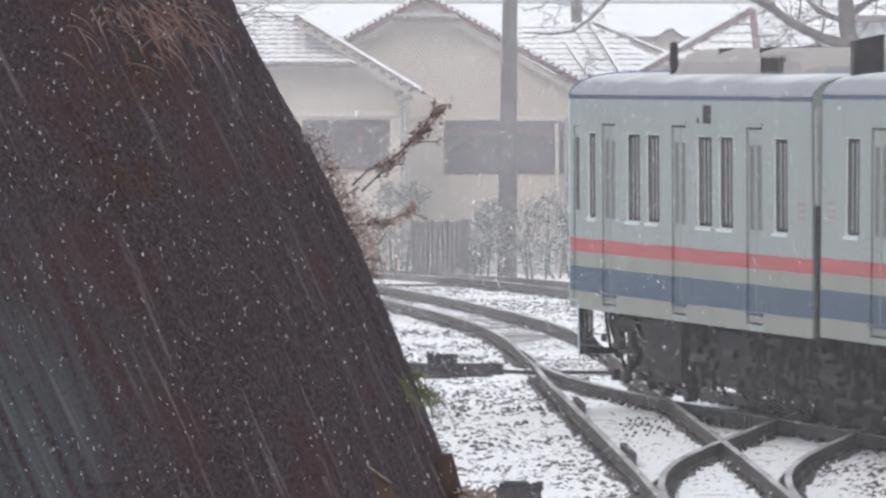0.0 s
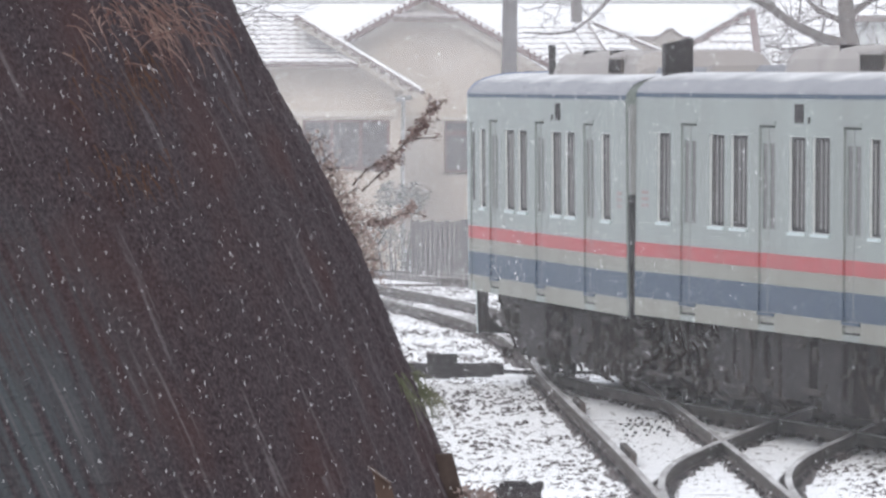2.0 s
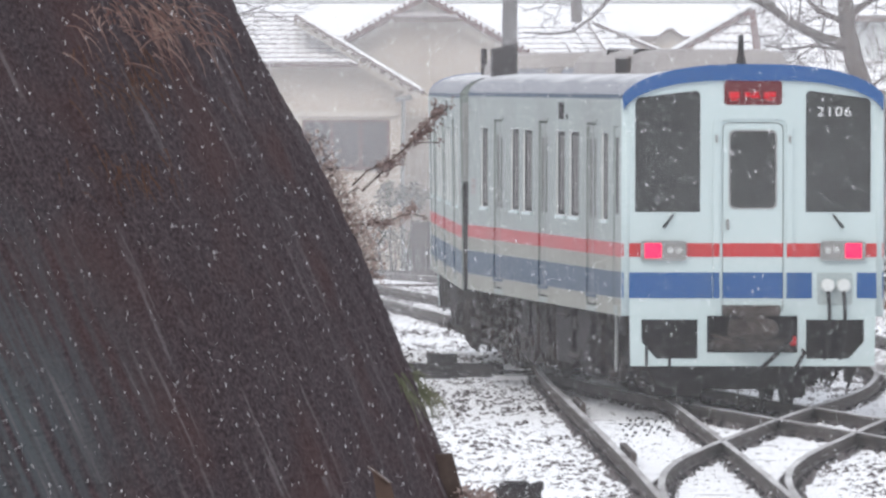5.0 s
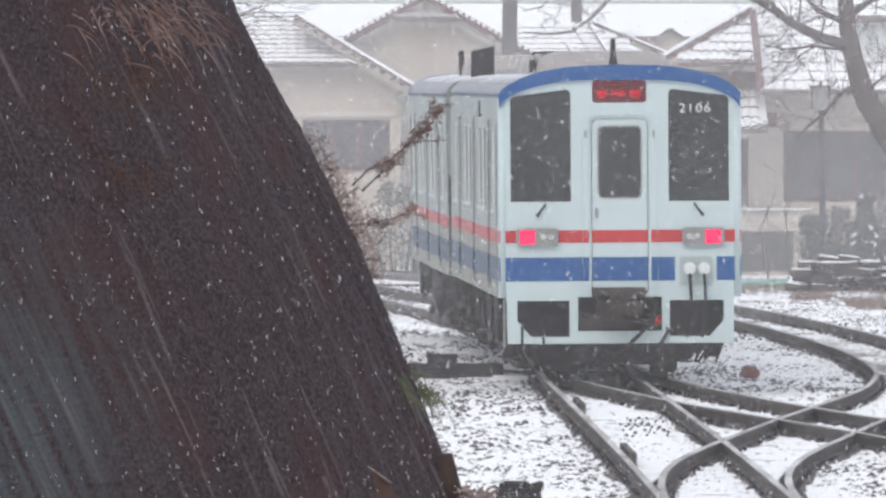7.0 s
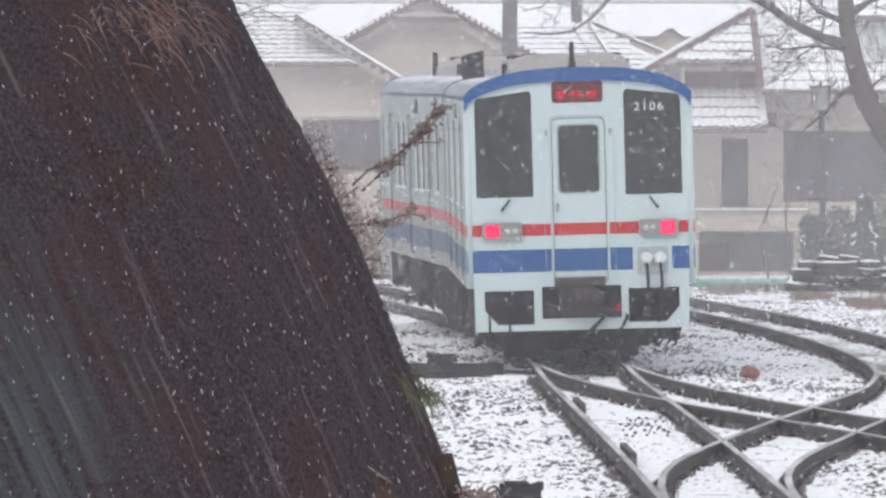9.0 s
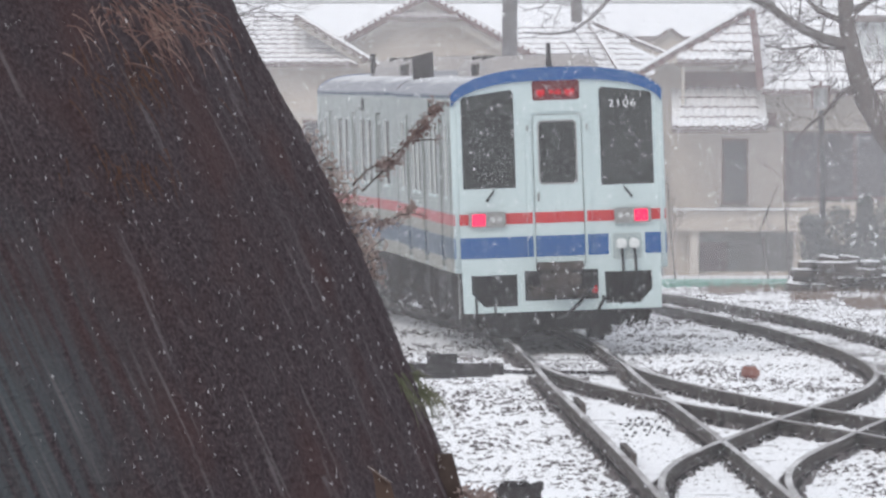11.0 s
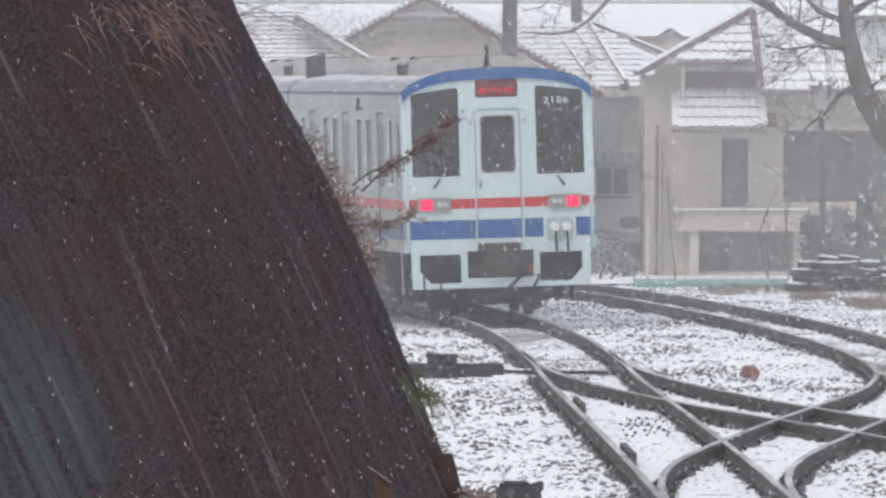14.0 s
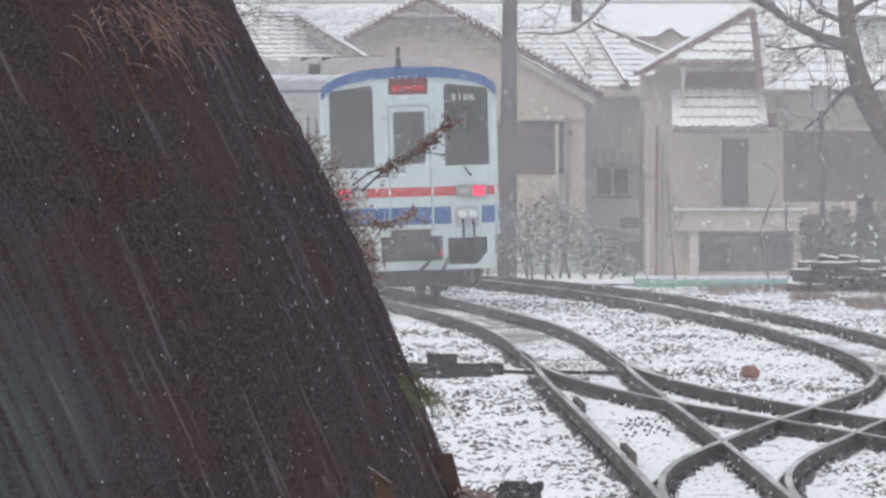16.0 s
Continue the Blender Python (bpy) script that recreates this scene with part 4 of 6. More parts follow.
def make_low_house():
    h = thing("low_house", "beige single-storey house with a snowy tiled roof", "house")
    part("wall", plate([(-4.29, -0.3), (-0.76, -0.3), (-0.76, 3.25), (-1.66, 3.84), (-4.29, 3.84)], [rect(-2.64, -1.00, 1.85, 2.78)], 0.2, facing(264.0)), M_BEIGE, h)
    part("side_wall", boxm(-0.91, -0.76, 264.2, 267.3, -0.3, 3.33), M_BEIGE, h)
    window(h, -2.64, -1.00, 1.85, 2.78, 264.05, 2)
    part("string_course", boxm(-4.29, -0.89, 263.93, 263.998, 2.84, 2.95), M_LIGHTTRIM, h)
    part("fascia", boxm(-4.29, -1.59, 263.45, 263.6, 3.74, 3.83), M_LIGHTTRIM, h)
    tiled(h, (-4.29, 263.4, 3.84), (-1.59, 263.4, 3.84), (-4.29, 266.6, 4.79), (-2.79, 266.6, 4.79), 0.2, 0.3)
    a, b = Vector((-2.78, 263.9, 4.74)), Vector((-0.45, 263.5, 3.33))
    part("verge_board", bar(bmesh.new(), a + Vector((0, 0, -0.1)), b + Vector((0, 0, -0.1)), 0.13, 0.3), M_LIGHTTRIM, h)
    part("verge_tiles_bed", bar(bmesh.new(), a, b, 0.06, 0.45), M_TILE, h)
    part("verge_snow", bar(bmesh.new(), a + Vector((0.02, 0.1, 0.05)), b + Vector((0.02, 0.1, 0.05)), 0.05, 0.5), M_SNOW, h, "snow along the hip")
    for k in range(13):
        c = a.lerp(b, (k + 0.5) / 13) + Vector((-0.05, -0.25, -0.02))
        part("hip_tile", tube(bmesh.new(), [c, c + Vector((0.0, 0.35, 0.02))], 0.06, 8), M_TILE, h)
    bm = bmesh.new()
    vs = [bm.verts.new(p) for p in (a, b, b + Vector((0.1, 3.4, 0)), a + Vector((0, 3.2, 0.1)))]
    bm.faces.new(vs)
    ex = bmesh.ops.extrude_face_region(bm, geom=bm.faces[:])
    for g in ex["geom"]:
        if isinstance(g, bmesh.types.BMVert):
            g.co.z -= 0.08
    part("side_roof", bm, M_SNOWCAP, h)
    part("gutter", tube(bmesh.new(), [(-0.89, 263.6, 3.16), (-0.59, 263.6, 3.21)], 0.05, 8), M_GREYPART, h)
    part("downpipe", tube(bmesh.new(), [(-0.74, 263.7, 3.16), (-0.76, 263.8, 2.27), (-0.76, 263.8, -0.2)], 0.04, 8), M_GREYPART, h)


def make_back_house():
    h = thing("back_house", "grey clad house behind with a snowy hipped roof", "house")
    part("wall", plate(rect(1.29, 5.06, -0.3, 3.34), [rect(2.98, 3.67, 1.24, 1.84)], 0.2, facing(276.0)), M_GREYWALL, h)
    part("cladding_panel", boxm(3.53, 4.06, 275.93, 275.998, 2.10, 2.91), M_BEIGE, h)
    part("balcony_rail", boxm(2.95, 4.06, 275.6, 275.7, 2.10, 2.17), M_LIGHTTRIM, h)
    part("balcony_floor", boxm(2.91, 4.17, 275.4, 275.998, 1.81, 1.90), M_GREYPART, h)
    for k in range(7):
        x = 2.97 + k * 0.17
        part("baluster", boxm(x, x + 0.03, 275.62, 275.68, 1.89, 2.11), M_GREYPART, h)
    window(h, 2.98, 3.67, 1.24, 1.84, 276.04, 1, M_LIGHTTRIM)
    part("fascia", boxm(2.84, 4.61, 274.9, 275.1, 3.21, 3.36), M_LIGHTTRIM, h)
    tiled(h, (1.06, 274.9, 3.38), (5.37, 274.9, 3.38), (1.08, 281.0, 4.65), (2.91, 281.0, 4.65), 0.24, 0.5)
    for p, q in (((2.91, 281.0, 4.67), (3.58, 274.8, 3.40)), ((2.34, 280.0, 4.38), (2.88, 275.4, 3.49)), ((2.91, 281.0, 4.67), (4.54, 278.0, 3.90))):
        p, q = Vector(p), Vector(q)
        part("ridge", tube(bmesh.new(), [p + Vector((0, 0, 0.04)), q + Vector((0, 0, 0.1))], 0.05, 8), M_TILE, h, "ridge tiles with snow between")
    part("ridge_end", boxm(3.45, 3.65, 274.6, 274.85, 3.32, 3.46, 0.02), M_TRIM, h)
    c = part("canopy", bar(bmesh.new(), (2.92, 273.4, 0.62), (3.87, 273.2, 0.43), 0.15, 1.2), M_SNOW, h, "sloping canopy under snow")
    part("canopy_edge", bar(bmesh.new(), (3.03, 272.75, 0.47), (3.84, 272.6, 0.31), 0.05, 0.05), M_TRIM, c)
    part("air_conditioner", boxm(3.47, 3.85, 275.2, 275.6, 0.62, 0.84, 0.03), M_TRIM, h)
    part("porch_wall", boxm(3.21, 3.89, 272.2, 272.5, -0.3, 0.38), M_TRIM, h)


def make_right_house():
    h = thing("villa", "beige rendered house with stepped snowy tiled roofs", "house")
    holes = [rect(5.27, 5.78, 1.16, 2.42), rect(6.44, 9.15, 1.26, 2.57), rect(4.83, 6.63, -0.1, 0.66)]
    part("wall", plate([(3.93, -0.3), (10.01, -0.3), (10.01, 3.35), (6.01, 3.35), (6.01, 3.85), (4.18, 3.80), (3.93, 3.60)], holes, 0.2, facing(266.0)), M_BEIGE, h)
    part("side_wall", boxm(3.83, 3.96, 266.2, 274.0, -0.3, 3.60), M_BEIGE, h)
    window(h, 5.27, 5.78, 1.16, 2.42, 266.05, 0)
    window(h, 6.44, 9.15, 1.26, 2.57, 266.05, 3)
    # wall set inside the lower opening, its grey darkened to hold the shadow
    part("cellar_shade_wall", boxm(4.79, 6.72, 267.0, 267.1, -0.3, 0.67), M_CELLAR, h)
    part("cellar_door", boxm(4.88, 5.41, 266.9, 266.98, -0.15, 0.45), M_TRIM, h)
    part("pillar", boxm(4.66, 4.83, 265.5, 265.99, -0.3, 0.69, 0.01), M_LIGHTTRIM, h)
    part("ledge", boxm(4.32, 6.90, 265.2, 265.99, 1.07, 1.10, 0.005), M_SNOW, h, "ledge with a line of snow")
    part("parapet", boxm(4.39, 6.86, 265.35, 265.99, 0.68, 1.05), M_BEIGE, h)
    part("attic_front", boxm(4.53, 6.01, 265.93, 265.997, 3.35, 3.70), M_TRIM, h, "dark boarded attic front")
    part("soffit", boxm(4.00, 6.01, 265.45, 265.92, 3.69, 3.84), M_LIGHTTRIM, h)
    part("downpipe", tube(bmesh.new(), [(4.52, 265.1, 3.78), (4.54, 265.1, 2.61)], 0.035, 8), M_LIGHTTRIM, h)
    tiled(h, (4.41, 265.0, 3.87), (5.99, 265.0, 3.87), (5.86, 267.2, 4.88), (5.89, 267.2, 4.88), 0.16, 0.38, "gable_roof")
    a, b = Vector((5.86, 266.9, 4.92)), Vector((3.68, 264.6, 3.70))
    part("verge_snow", bar(bmesh.new(), a + Vector((0, 0, 0.04)), b + Vector((0, 0, 0.04)), 0.07, 0.3), M_SNOW, h, "snow along the verge")
    part("verge_board", bar(bmesh.new(), a + Vector((0.03, 0, -0.06)), b + Vector((0.03, 0, -0.06)), 0.10, 0.2), M_TRIM, h)
    for k in range(12):
        c = a.lerp(b, (k + 0.5) / 12) + Vector((0.06, -0.1, -0.03))
        part("verge_tile", tube(bmesh.new(), [c, c + Vector((0, 0.3, 0))], 0.055, 8), M_TILE, h)
    bm = bmesh.new()
    vs = [bm.verts.new(p) for p in (a, b, b + Vector((0, 7, 0)), a + Vector((0, 4.7, 0)))]
    bm.faces.new(vs)
    ex = bmesh.ops.extrude_face_region(bm, geom=bm.faces[:])
    for g in ex["geom"]:
        if isinstance(g, bmesh.types.BMVert):
            g.co.z -= 0.08
    part("left_roof", bm, M_SNOWCAP, h)
    part("corner_board", plate([(5.77, 4.82), (5.89, 4.88), (6.06, 3.33), (5.92, 3.33)], [], 0.3, facing(264.7)), M_TRIM, h, "dark reddish corner board")
    tiled(h, (4.31, 264.1, 2.61), (6.11, 264.1, 2.61), (4.32, 265.95, 3.35), (6.07, 265.95, 3.35), 0.15, 0.40, "pent_roof")
    part("pent_end", boxm(6.14, 6.29, 264.9, 265.9, 2.64, 2.91), M_TRIM, h)
    tiled(h, (6.00, 264.6, 3.33), (9.95, 264.6, 3.33), (6.08, 271.0, 5.40), (10.19, 271.0, 5.40), 0.2, 0.55, "main_roof")
    part("eave_board", boxm(6.03, 9.97, 264.75, 264.95, 3.25, 3.33), M_LIGHTTRIM, h)
    d = part("dormer", boxm(7.91, 9.22, 266.4, 270.0, 3.85, 4.62), M_GREYWALL, h)
    part("dormer_roof", boxm(7.77, 9.33, 266.1, 270.2, 4.62, 4.75, 0.03), M_SNOWCAP, d)
    part("wall_conduit", tube(bmesh.new(), [(4.05, 265.7, 2.67), (4.03, 265.7, -0.2)], 0.035, 8), M_TRIM, h)
    part("wall_conduit", tube(bmesh.new(), [(4.15, 265.75, 2.48), (4.15, 265.75, -0.2)], 0.03, 8), M_GREYPART, h)


def make_far_roofs():
    h = thing("long_building", "long building behind with a broad snow-covered roof", "building")
    part("wall", boxm(-5.84, 12.25, 300.0, 300.3, -0.3, 4.48), M_BEIGE, h)
    bm = bmesh.new()
    vs = [bm.verts.new(p) for p in ((-5.82, 299.3, 4.45), (12.21, 299.3, 4.45), (12.50, 306.0, 5.19), (-5.95, 306.0, 5.19))]
    bm.faces.new(vs)
    ex = bmesh.ops.extrude_face_region(bm, geom=bm.faces[:])
    for g in ex["geom"]:
        if isinstance(g, bmesh.types.BMVert):
            g.co.z -= 0.12
    part("roof", bm, M_SNOWCAP, h, "smooth white snow-covered roof")
    for k in range(26):
        x = -5.89 + k * 0.72
        part("roof_seam", bar(bmesh.new(), (x, 299.4, 4.45 + 0.02), (x, 305.9, 5.17 + 0.02), 0.03, 0.03), M_SNOWCAP, h)
    part("ridge_cap", boxm(-5.95, 12.50, 305.9, 306.1, 5.17, 5.21), M_GREYPART, h)
    g = thing("small_gable", "small pale gable end between the roofs", "house")
    part("wall", plate([(4.33, 3.89), (5.02, 3.89), (5.02, 4.28), (4.66, 4.53), (4.33, 4.33)], [], 3.0, facing(288.0)), M_BEIGE, g)
    part("lower_wall", boxm(4.33, 5.02, 288.0, 291.0, -0.3, 3.89), M_BEIGE, g)
    for q in ((4.26, 4.31), (5.09, 4.26)):
        part("verge", bar(bmesh.new(), (4.66, 288.0, 4.57), (q[0], 288.0, q[1]), 0.06, 0.4), M_SNOWCAP, g)
    w = thing("tall_building", "pale grey building far behind", "building")
    part("wall", boxm(-13.05, 17.45, 330.0, 331.0, -0.3, 6.19), M_GREYWALL, w)


make_gable_house()
make_low_house()
make_back_house()
make_right_house()
make_far_roofs()

# ---- trees, shrubs and small things by the tracks ----
def twigs(bm, start, way, length, radius, depth, rng, droop=0.0):
    """A limb that bends and forks into thinner ones."""
    pts, rad = [Vector(start)], [radius]
    d = Vector(way).normalized()
    n = 5
    for i in range(n):
        d = (d + Vector((rng.uniform(-0.25, 0.25), rng.uniform(-0.2, 0.2), rng.uniform(-0.22, 0.22) - droop))).normalized()
        pts.append(pts[-1] + d * length / n)
        rad.append(max(0.004, radius * (1 - 0.7 * (i + 1) / n)))
        if depth > 0 and i > 0:
            for _ in range(rng.choice((1, 1, 2))):
                side = (d + Vector((rng.uniform(-0.9, 0.9), rng.uniform(-0.4, 0.4), rng.uniform(-0.6, 0.8)))).normalized()
                twigs(bm, pts[-1], side, length * rng.uniform(0.4, 0.65), rad[-1] * 0.6, depth - 1, rng, droop)
    tube(bm, pts, rad, 6 if radius > 0.03 else 4)


def limb(bm, pts, r0, r1, rng, forks=6, size=0.9, depth=2, droop=0.03):
    pts = [Vector(p) for p in pts]
    rad = [r0 + (r1 - r0) * i / (len(pts) - 1) for i in range(len(pts))]
    tube(bm, pts, rad, 8)
    for _ in range(forks):
        t = rng.uniform(0.15, 1.0) * (len(pts) - 1)
        i = min(int(t), len(pts) - 2)
        p = pts[i].lerp(pts[i + 1], t - i)
        d = pts[i + 1] - pts[i]
        side = Vector((rng.uniform(-1, 1), rng.uniform(-0.5, 0.5), rng.uniform(-0.9, 0.9))) + d.normalized() * 0.5
        twigs(bm, p, side, size * rng.uniform(0.5, 1.1), max(0.008, (r0 + r1) * 0.14), depth, rng, droop)


def make_right_tree():
    rng = random.Random(11)
    t = thing("bare_tree", "bare leaning tree with dark wet bark", "tree")
    d = 242
    bm = bmesh.new()
    path = [(8.91, -0.3), (8.60, 1.02), (8.03, 2.09), (7.61, 2.66), (7.28, 3.21), (7.08, 3.84), (6.96, 4.43), (6.91, 5.11), (6.77, 6.27), (6.96, 7.44)]
    tube(bm, [(a, d, b) for a, b in path], [0.32, 0.27, 0.24, 0.22, 0.20, 0.17, 0.145, 0.13, 0.10, 0.06], 14)
    trunk = part("trunk", bm, M_BARK, t, smooth=True)
    bm = bmesh.new()
    limb(bm, [(6.98, d, 4.13), (6.53, d - 0.3, 4.25), (6.04, d - 0.6, 4.48), (5.51, d - 0.8, 4.84), (4.92, d - 1, 5.16)], 0.11, 0.05, rng, 10, 1.0)
    part("limb", bm, M_BARK, t)
    bm = bmesh.new()
    limb(bm, [(6.93, d, 4.52), (6.48, d + 0.3, 4.72), (6.19, d + 0.5, 5.01), (5.80, d + 0.5, 5.40)], 0.06, 0.02, rng, 6, 0.8)
    part("limb", bm, M_BARK, t)
    bm = bmesh.new()
    limb(bm, [(7.16, d, 3.45), (6.85, d - 0.3, 3.31), (6.57, d - 0.5, 2.97), (6.28, d - 0.6, 2.75), (6.04, d - 0.6, 2.48)], 0.05, 0.015, rng, 8, 0.7)
    part("limb", bm, M_BARK, t)
    bm = bmesh.new()
    limb(bm, [(6.96, d, 4.04), (6.38, d - 0.4, 4.12), (5.89, d - 0.5, 4.06), (5.51, d - 0.5, 4.13)], 0.035, 0.012, rng, 8, 0.8)
    part("limb", bm, M_BARK, t)
    bm = bmesh.new()
    limb(bm, [(6.96, d, 4.62), (7.30, d, 4.86), (7.69, d, 5.11)], 0.07, 0.03, rng, 6, 0.8)
    limb(bm, [(7.26, d, 3.31), (7.47, d - 0.2, 3.50), (7.84, d - 0.2, 3.75)], 0.03, 0.012, rng, 5, 0.6)
    part("limb", bm, M_BARK, t)


def make_back_tree():
    rng = random.Random(5)
    t = thing("bare_tree", "bare tree rising behind a snowy roof", "tree")
    bm = bmesh.new()
    tube(bm, [(2.71, 285, -0.3), (2.71, 285, 4.46), (2.70, 285, 5.60), (2.75, 285, 7.44)], [0.16, 0.12, 0.115, 0.06], 10)
    part("trunk", bm, M_BARK, t)
    bm = bmesh.new()
    limb(bm, [(2.71, 284.9, 5.83), (3.56, 276, 5.60), (3.17, 270, 5.06), (2.81, 268, 4.69), (2.45, 267, 4.45), (2.04, 266, 4.39), (1.51, 266, 4.43)], 0.06, 0.016, rng, 9, 0.7)
    part("limb", bm, M_BARK, t)
    bm = bmesh.new()
    limb(bm, [(2.71, 284.9, 5.72), (2.23, 276, 5.32), (1.91, 270, 4.93), (1.52, 268, 4.84)], 0.03, 0.01, rng, 6, 0.6)
    part("limb", bm, M_BARK, t)
    t = thing("bare_tree", "fine-twigged bare tree over the low roof", "tree")
    bm = bmesh.new()
    tube(bm, [(-4.67, 256, -0.3), (-4.52, 256, 2.93), (-4.36, 256, 4.58), (-4.16, 256, 5.81)], [0.15, 0.12, 0.08, 0.04], 8)
    part("trunk", bm, M_BARK, t)
    for k, (x, z) in enumerate(((-3.23, 4.83), (-2.92, 4.97), (-2.51, 4.76), (-3.39, 4.37), (-2.72, 4.58))):
        bm = bmesh.new()
        a = (-4.44, 256, 3.96 + 0.25 * k)
        limb(bm, [a, ((a[0] + x) / 2, 255.8, (a[2] + z) / 2 + 0.15), (x, 255.6, z)], 0.022, 0.006, rng, 5, 0.7, 1)
        part("limb", bm, M_BARK, t)


def leafy(name, label, spots, rng, leaf=0.07, mat=None, stems=True, count=700):
    """A shrub: stems and many small leaves in uneven clumps, one clump a spot (x, y, z, radius)."""
    t = thing(name, label, "shrub")
    if stems:
        bm = bmesh.new()
        cx = sum(s[0] for s in spots) / len(spots)
        for x, y, z, r in spots:
            tube(bm, [(cx + (x - cx) * 0.6, y, -0.2), (cx + (x - cx) * 0.9, y, z * 0.5), (x, y, z)], [0.03, 0.02, 0.008], 5)
        part("stem", bm, M_BARK, t)
    for x, y, z, r in spots:
        bm = bmesh.new()
        for _ in range(count):
            while True:
                v = Vector((rng.uniform(-1, 1), rng.uniform(-1, 1), rng.uniform(-1, 1)))
                if 0.05 < v.length < 1:
                    break
            v = v * (0.65 + 0.35 * noise.noise(v * 3 + Vector((x, z, 0))) + 0.25)
            c = Vector((x, y, z)) + v * r
            if c.z < -0.1:
                continue
            a = Vector((rng.uniform(-1, 1), rng.uniform(-1, 1), rng.uniform(-0.4, 0.4))).normalized() * leaf * rng.uniform(0.6, 1.3)
            b = a.cross(Vector((rng.uniform(-1, 1), rng.uniform(-1, 1), rng.uniform(-1, 1)))).normalized() * leaf * 0.45
            bm.faces.new([bm.verts.new(p) for p in (c - a, c + b, c + a, c - b)])
        part("crown", bm, mat or M_LEAF, t)
    return t


M_DARKLEAF = worn("dull_evergreen", (0.06, 0.07, 0.06), (0.14, 0.14, 0.13), 6.0, 0.8, 0.8)


M_CONIFER = worn("dark_conifer", (0.022, 0.028, 0.023), (0.055, 0.062, 0.052), 5.0, 0.85, 0.8)


def make_conifer(x, y, height, rng):
    """A small conifer: tiers of drooping needled boughs, snow lying on some of them."""
    t = thing("small_conifer", "small dark conifer with snow on its drooping boughs", "tree")
    part("trunk", tube(bmesh.new(), [(x, y, -0.2), (x + 0.02, y, height * 0.6), (x, y, height)], [0.07, 0.045, 0.012], 8), M_BARK, t)
    needles, snow = bmesh.new(), bmesh.new()
    for tier in range(11):
        z = 0.02 + (height - 0.12) * tier / 10
        reach = 0.62 * (1 - tier / 12.5)
        for k in range(9):
            a = 6.2832 * (k / 9 + rng.uniform(-0.05, 0.05)) + tier
            r = reach * rng.uniform(0.7, 1.1)
            d = Vector((math.cos(a), math.sin(a), 0))
            pts = [Vector((x, y, z)) + d * r * q + Vector((0, 0, 0.10 * q - 0.30 * q * q)) for q in (0.1, 0.4, 0.7, 1.0)]
            for p, q in zip(pts, pts[1:]):
                for _ in range(16):
                    c = p.lerp(q, rng.random()) + Vector((rng.gauss(0, 0.03), rng.gauss(0, 0.03), rng.gauss(-0.015, 0.025)))
                    v = (d * rng.uniform(0.2, 1) + Vector((rng.uniform(-0.7, 0.7), rng.uniform(-0.7, 0.7), rng.uniform(-0.9, 0.2)))).normalized() * rng.uniform(0.04, 0.08)
                    w = v.cross(Vector((0, 1, 0.3))).normalized() * 0.014
                    needles.faces.new([needles.verts.new(e) for e in (c - w, c + w, c + v)])
            if rng.random() < 0.12:
                tube(snow, [e + Vector((0, 0, 0.02)) for e in pts[1:3]], [0.03, 0.045], 6)
    tagged(part("needles", needles, M_CONIFER, t), kind="stuff")
    tagged(part("snow_load", snow, M_SNOW, t, "wet snow on the boughs"), kind="stuff")


def make_shrubs():
    rng = random.Random(21)
    leafy("evergreen_shrub", "dark evergreen shrub dusted with snow by the pole", [(1.75, 259, 0.35, 0.5), (2.20, 259.2, 0.52, 0.55), (2.62, 259, 0.40, 0.5), (3.05, 259.3, 0.30, 0.40), (3.35, 259.1, 0.12, 0.3)], rng, 0.034, M_LEAF, True, 900)
    leafy("evergreen_shrub", "thin leggy shrub with snow-speckled leaves by the pole", [(1.42, 259.3, 0.48, 0.42), (1.55, 259.5, 1.0, 0.36), (1.95, 259.6, 1.15, 0.36), (2.35, 259.5, 0.92, 0.34)], rng, 0.034, M_LEAF, True, 460)
    leafy("evergreen_shrub", "grey-green shrub with snow on its leaves", [(0.69, 260, 0.52, 0.5), (0.90, 260.3, 0.99, 0.36), (0.53, 260, 0.20, 0.3)], rng, 0.036, M_LEAF, True, 1300)
    leafy("evergreen_shrub", "low dim shrub against the board fence", [(-0.87, 259, 0.43, 0.5), (-1.21, 259, 0.84, 0.45), (-0.56, 259.3, 1.36, 0.35), (-0.98, 259.5, 1.41, 0.3)], rng, 0.04, M_DARKLEAF, True, 450)
    leafy("evergreen_shrub", "dark low shrub beside the timber stack", [(6.80, 256, 0.46, 0.36), (6.72, 256, 0.87, 0.25), (6.95, 256.3, 0.15, 0.33), (7.2, 256.4, 0.2, 0.36)], rng, 0.05, M_CONIFER, True, 800)
    leafy("evergreen_shrub", "dense dark evergreen bushes behind the timber stack", [(7.05, 257.4, 0.45, 0.45), (7.45, 257.6, 0.40, 0.5), (7.95, 257.5, 0.55, 0.5), (8.35, 257.6, 0.5, 0.5), (7.25, 257.6, 0.95, 0.34), (8.2, 257.6, 1.05, 0.38)], rng, 0.042, M_CONIFER, True, 620)
    make_conifer(7.66, 255.0, 1.55, rng)
    make_conifer(8.35, 255.8, 1.2, rng)
    for x, z in ((4.26, 1.79), (5.82, 1.58), (6.44, 2.20), (1.68, 1.46)):
        t = thing("bare_shrub", "leafless spindly shrub in front of a wall", "shrub")
        for _ in range(1):
            bm = bmesh.new()
            o = rng.uniform(-0.25, 0.25)
            limb(bm, [(x + o, 258 + rng.uniform(-0.4, 0.4), -0.2), (x + o * 0.6 - 0.1, 258.2, z * 0.5), (x + rng.uniform(-0.2, 0.4), 258.3, z)], 0.022, 0.008, rng, 6, 0.6, 1)
            part("stem", bm, M_BARK, t)


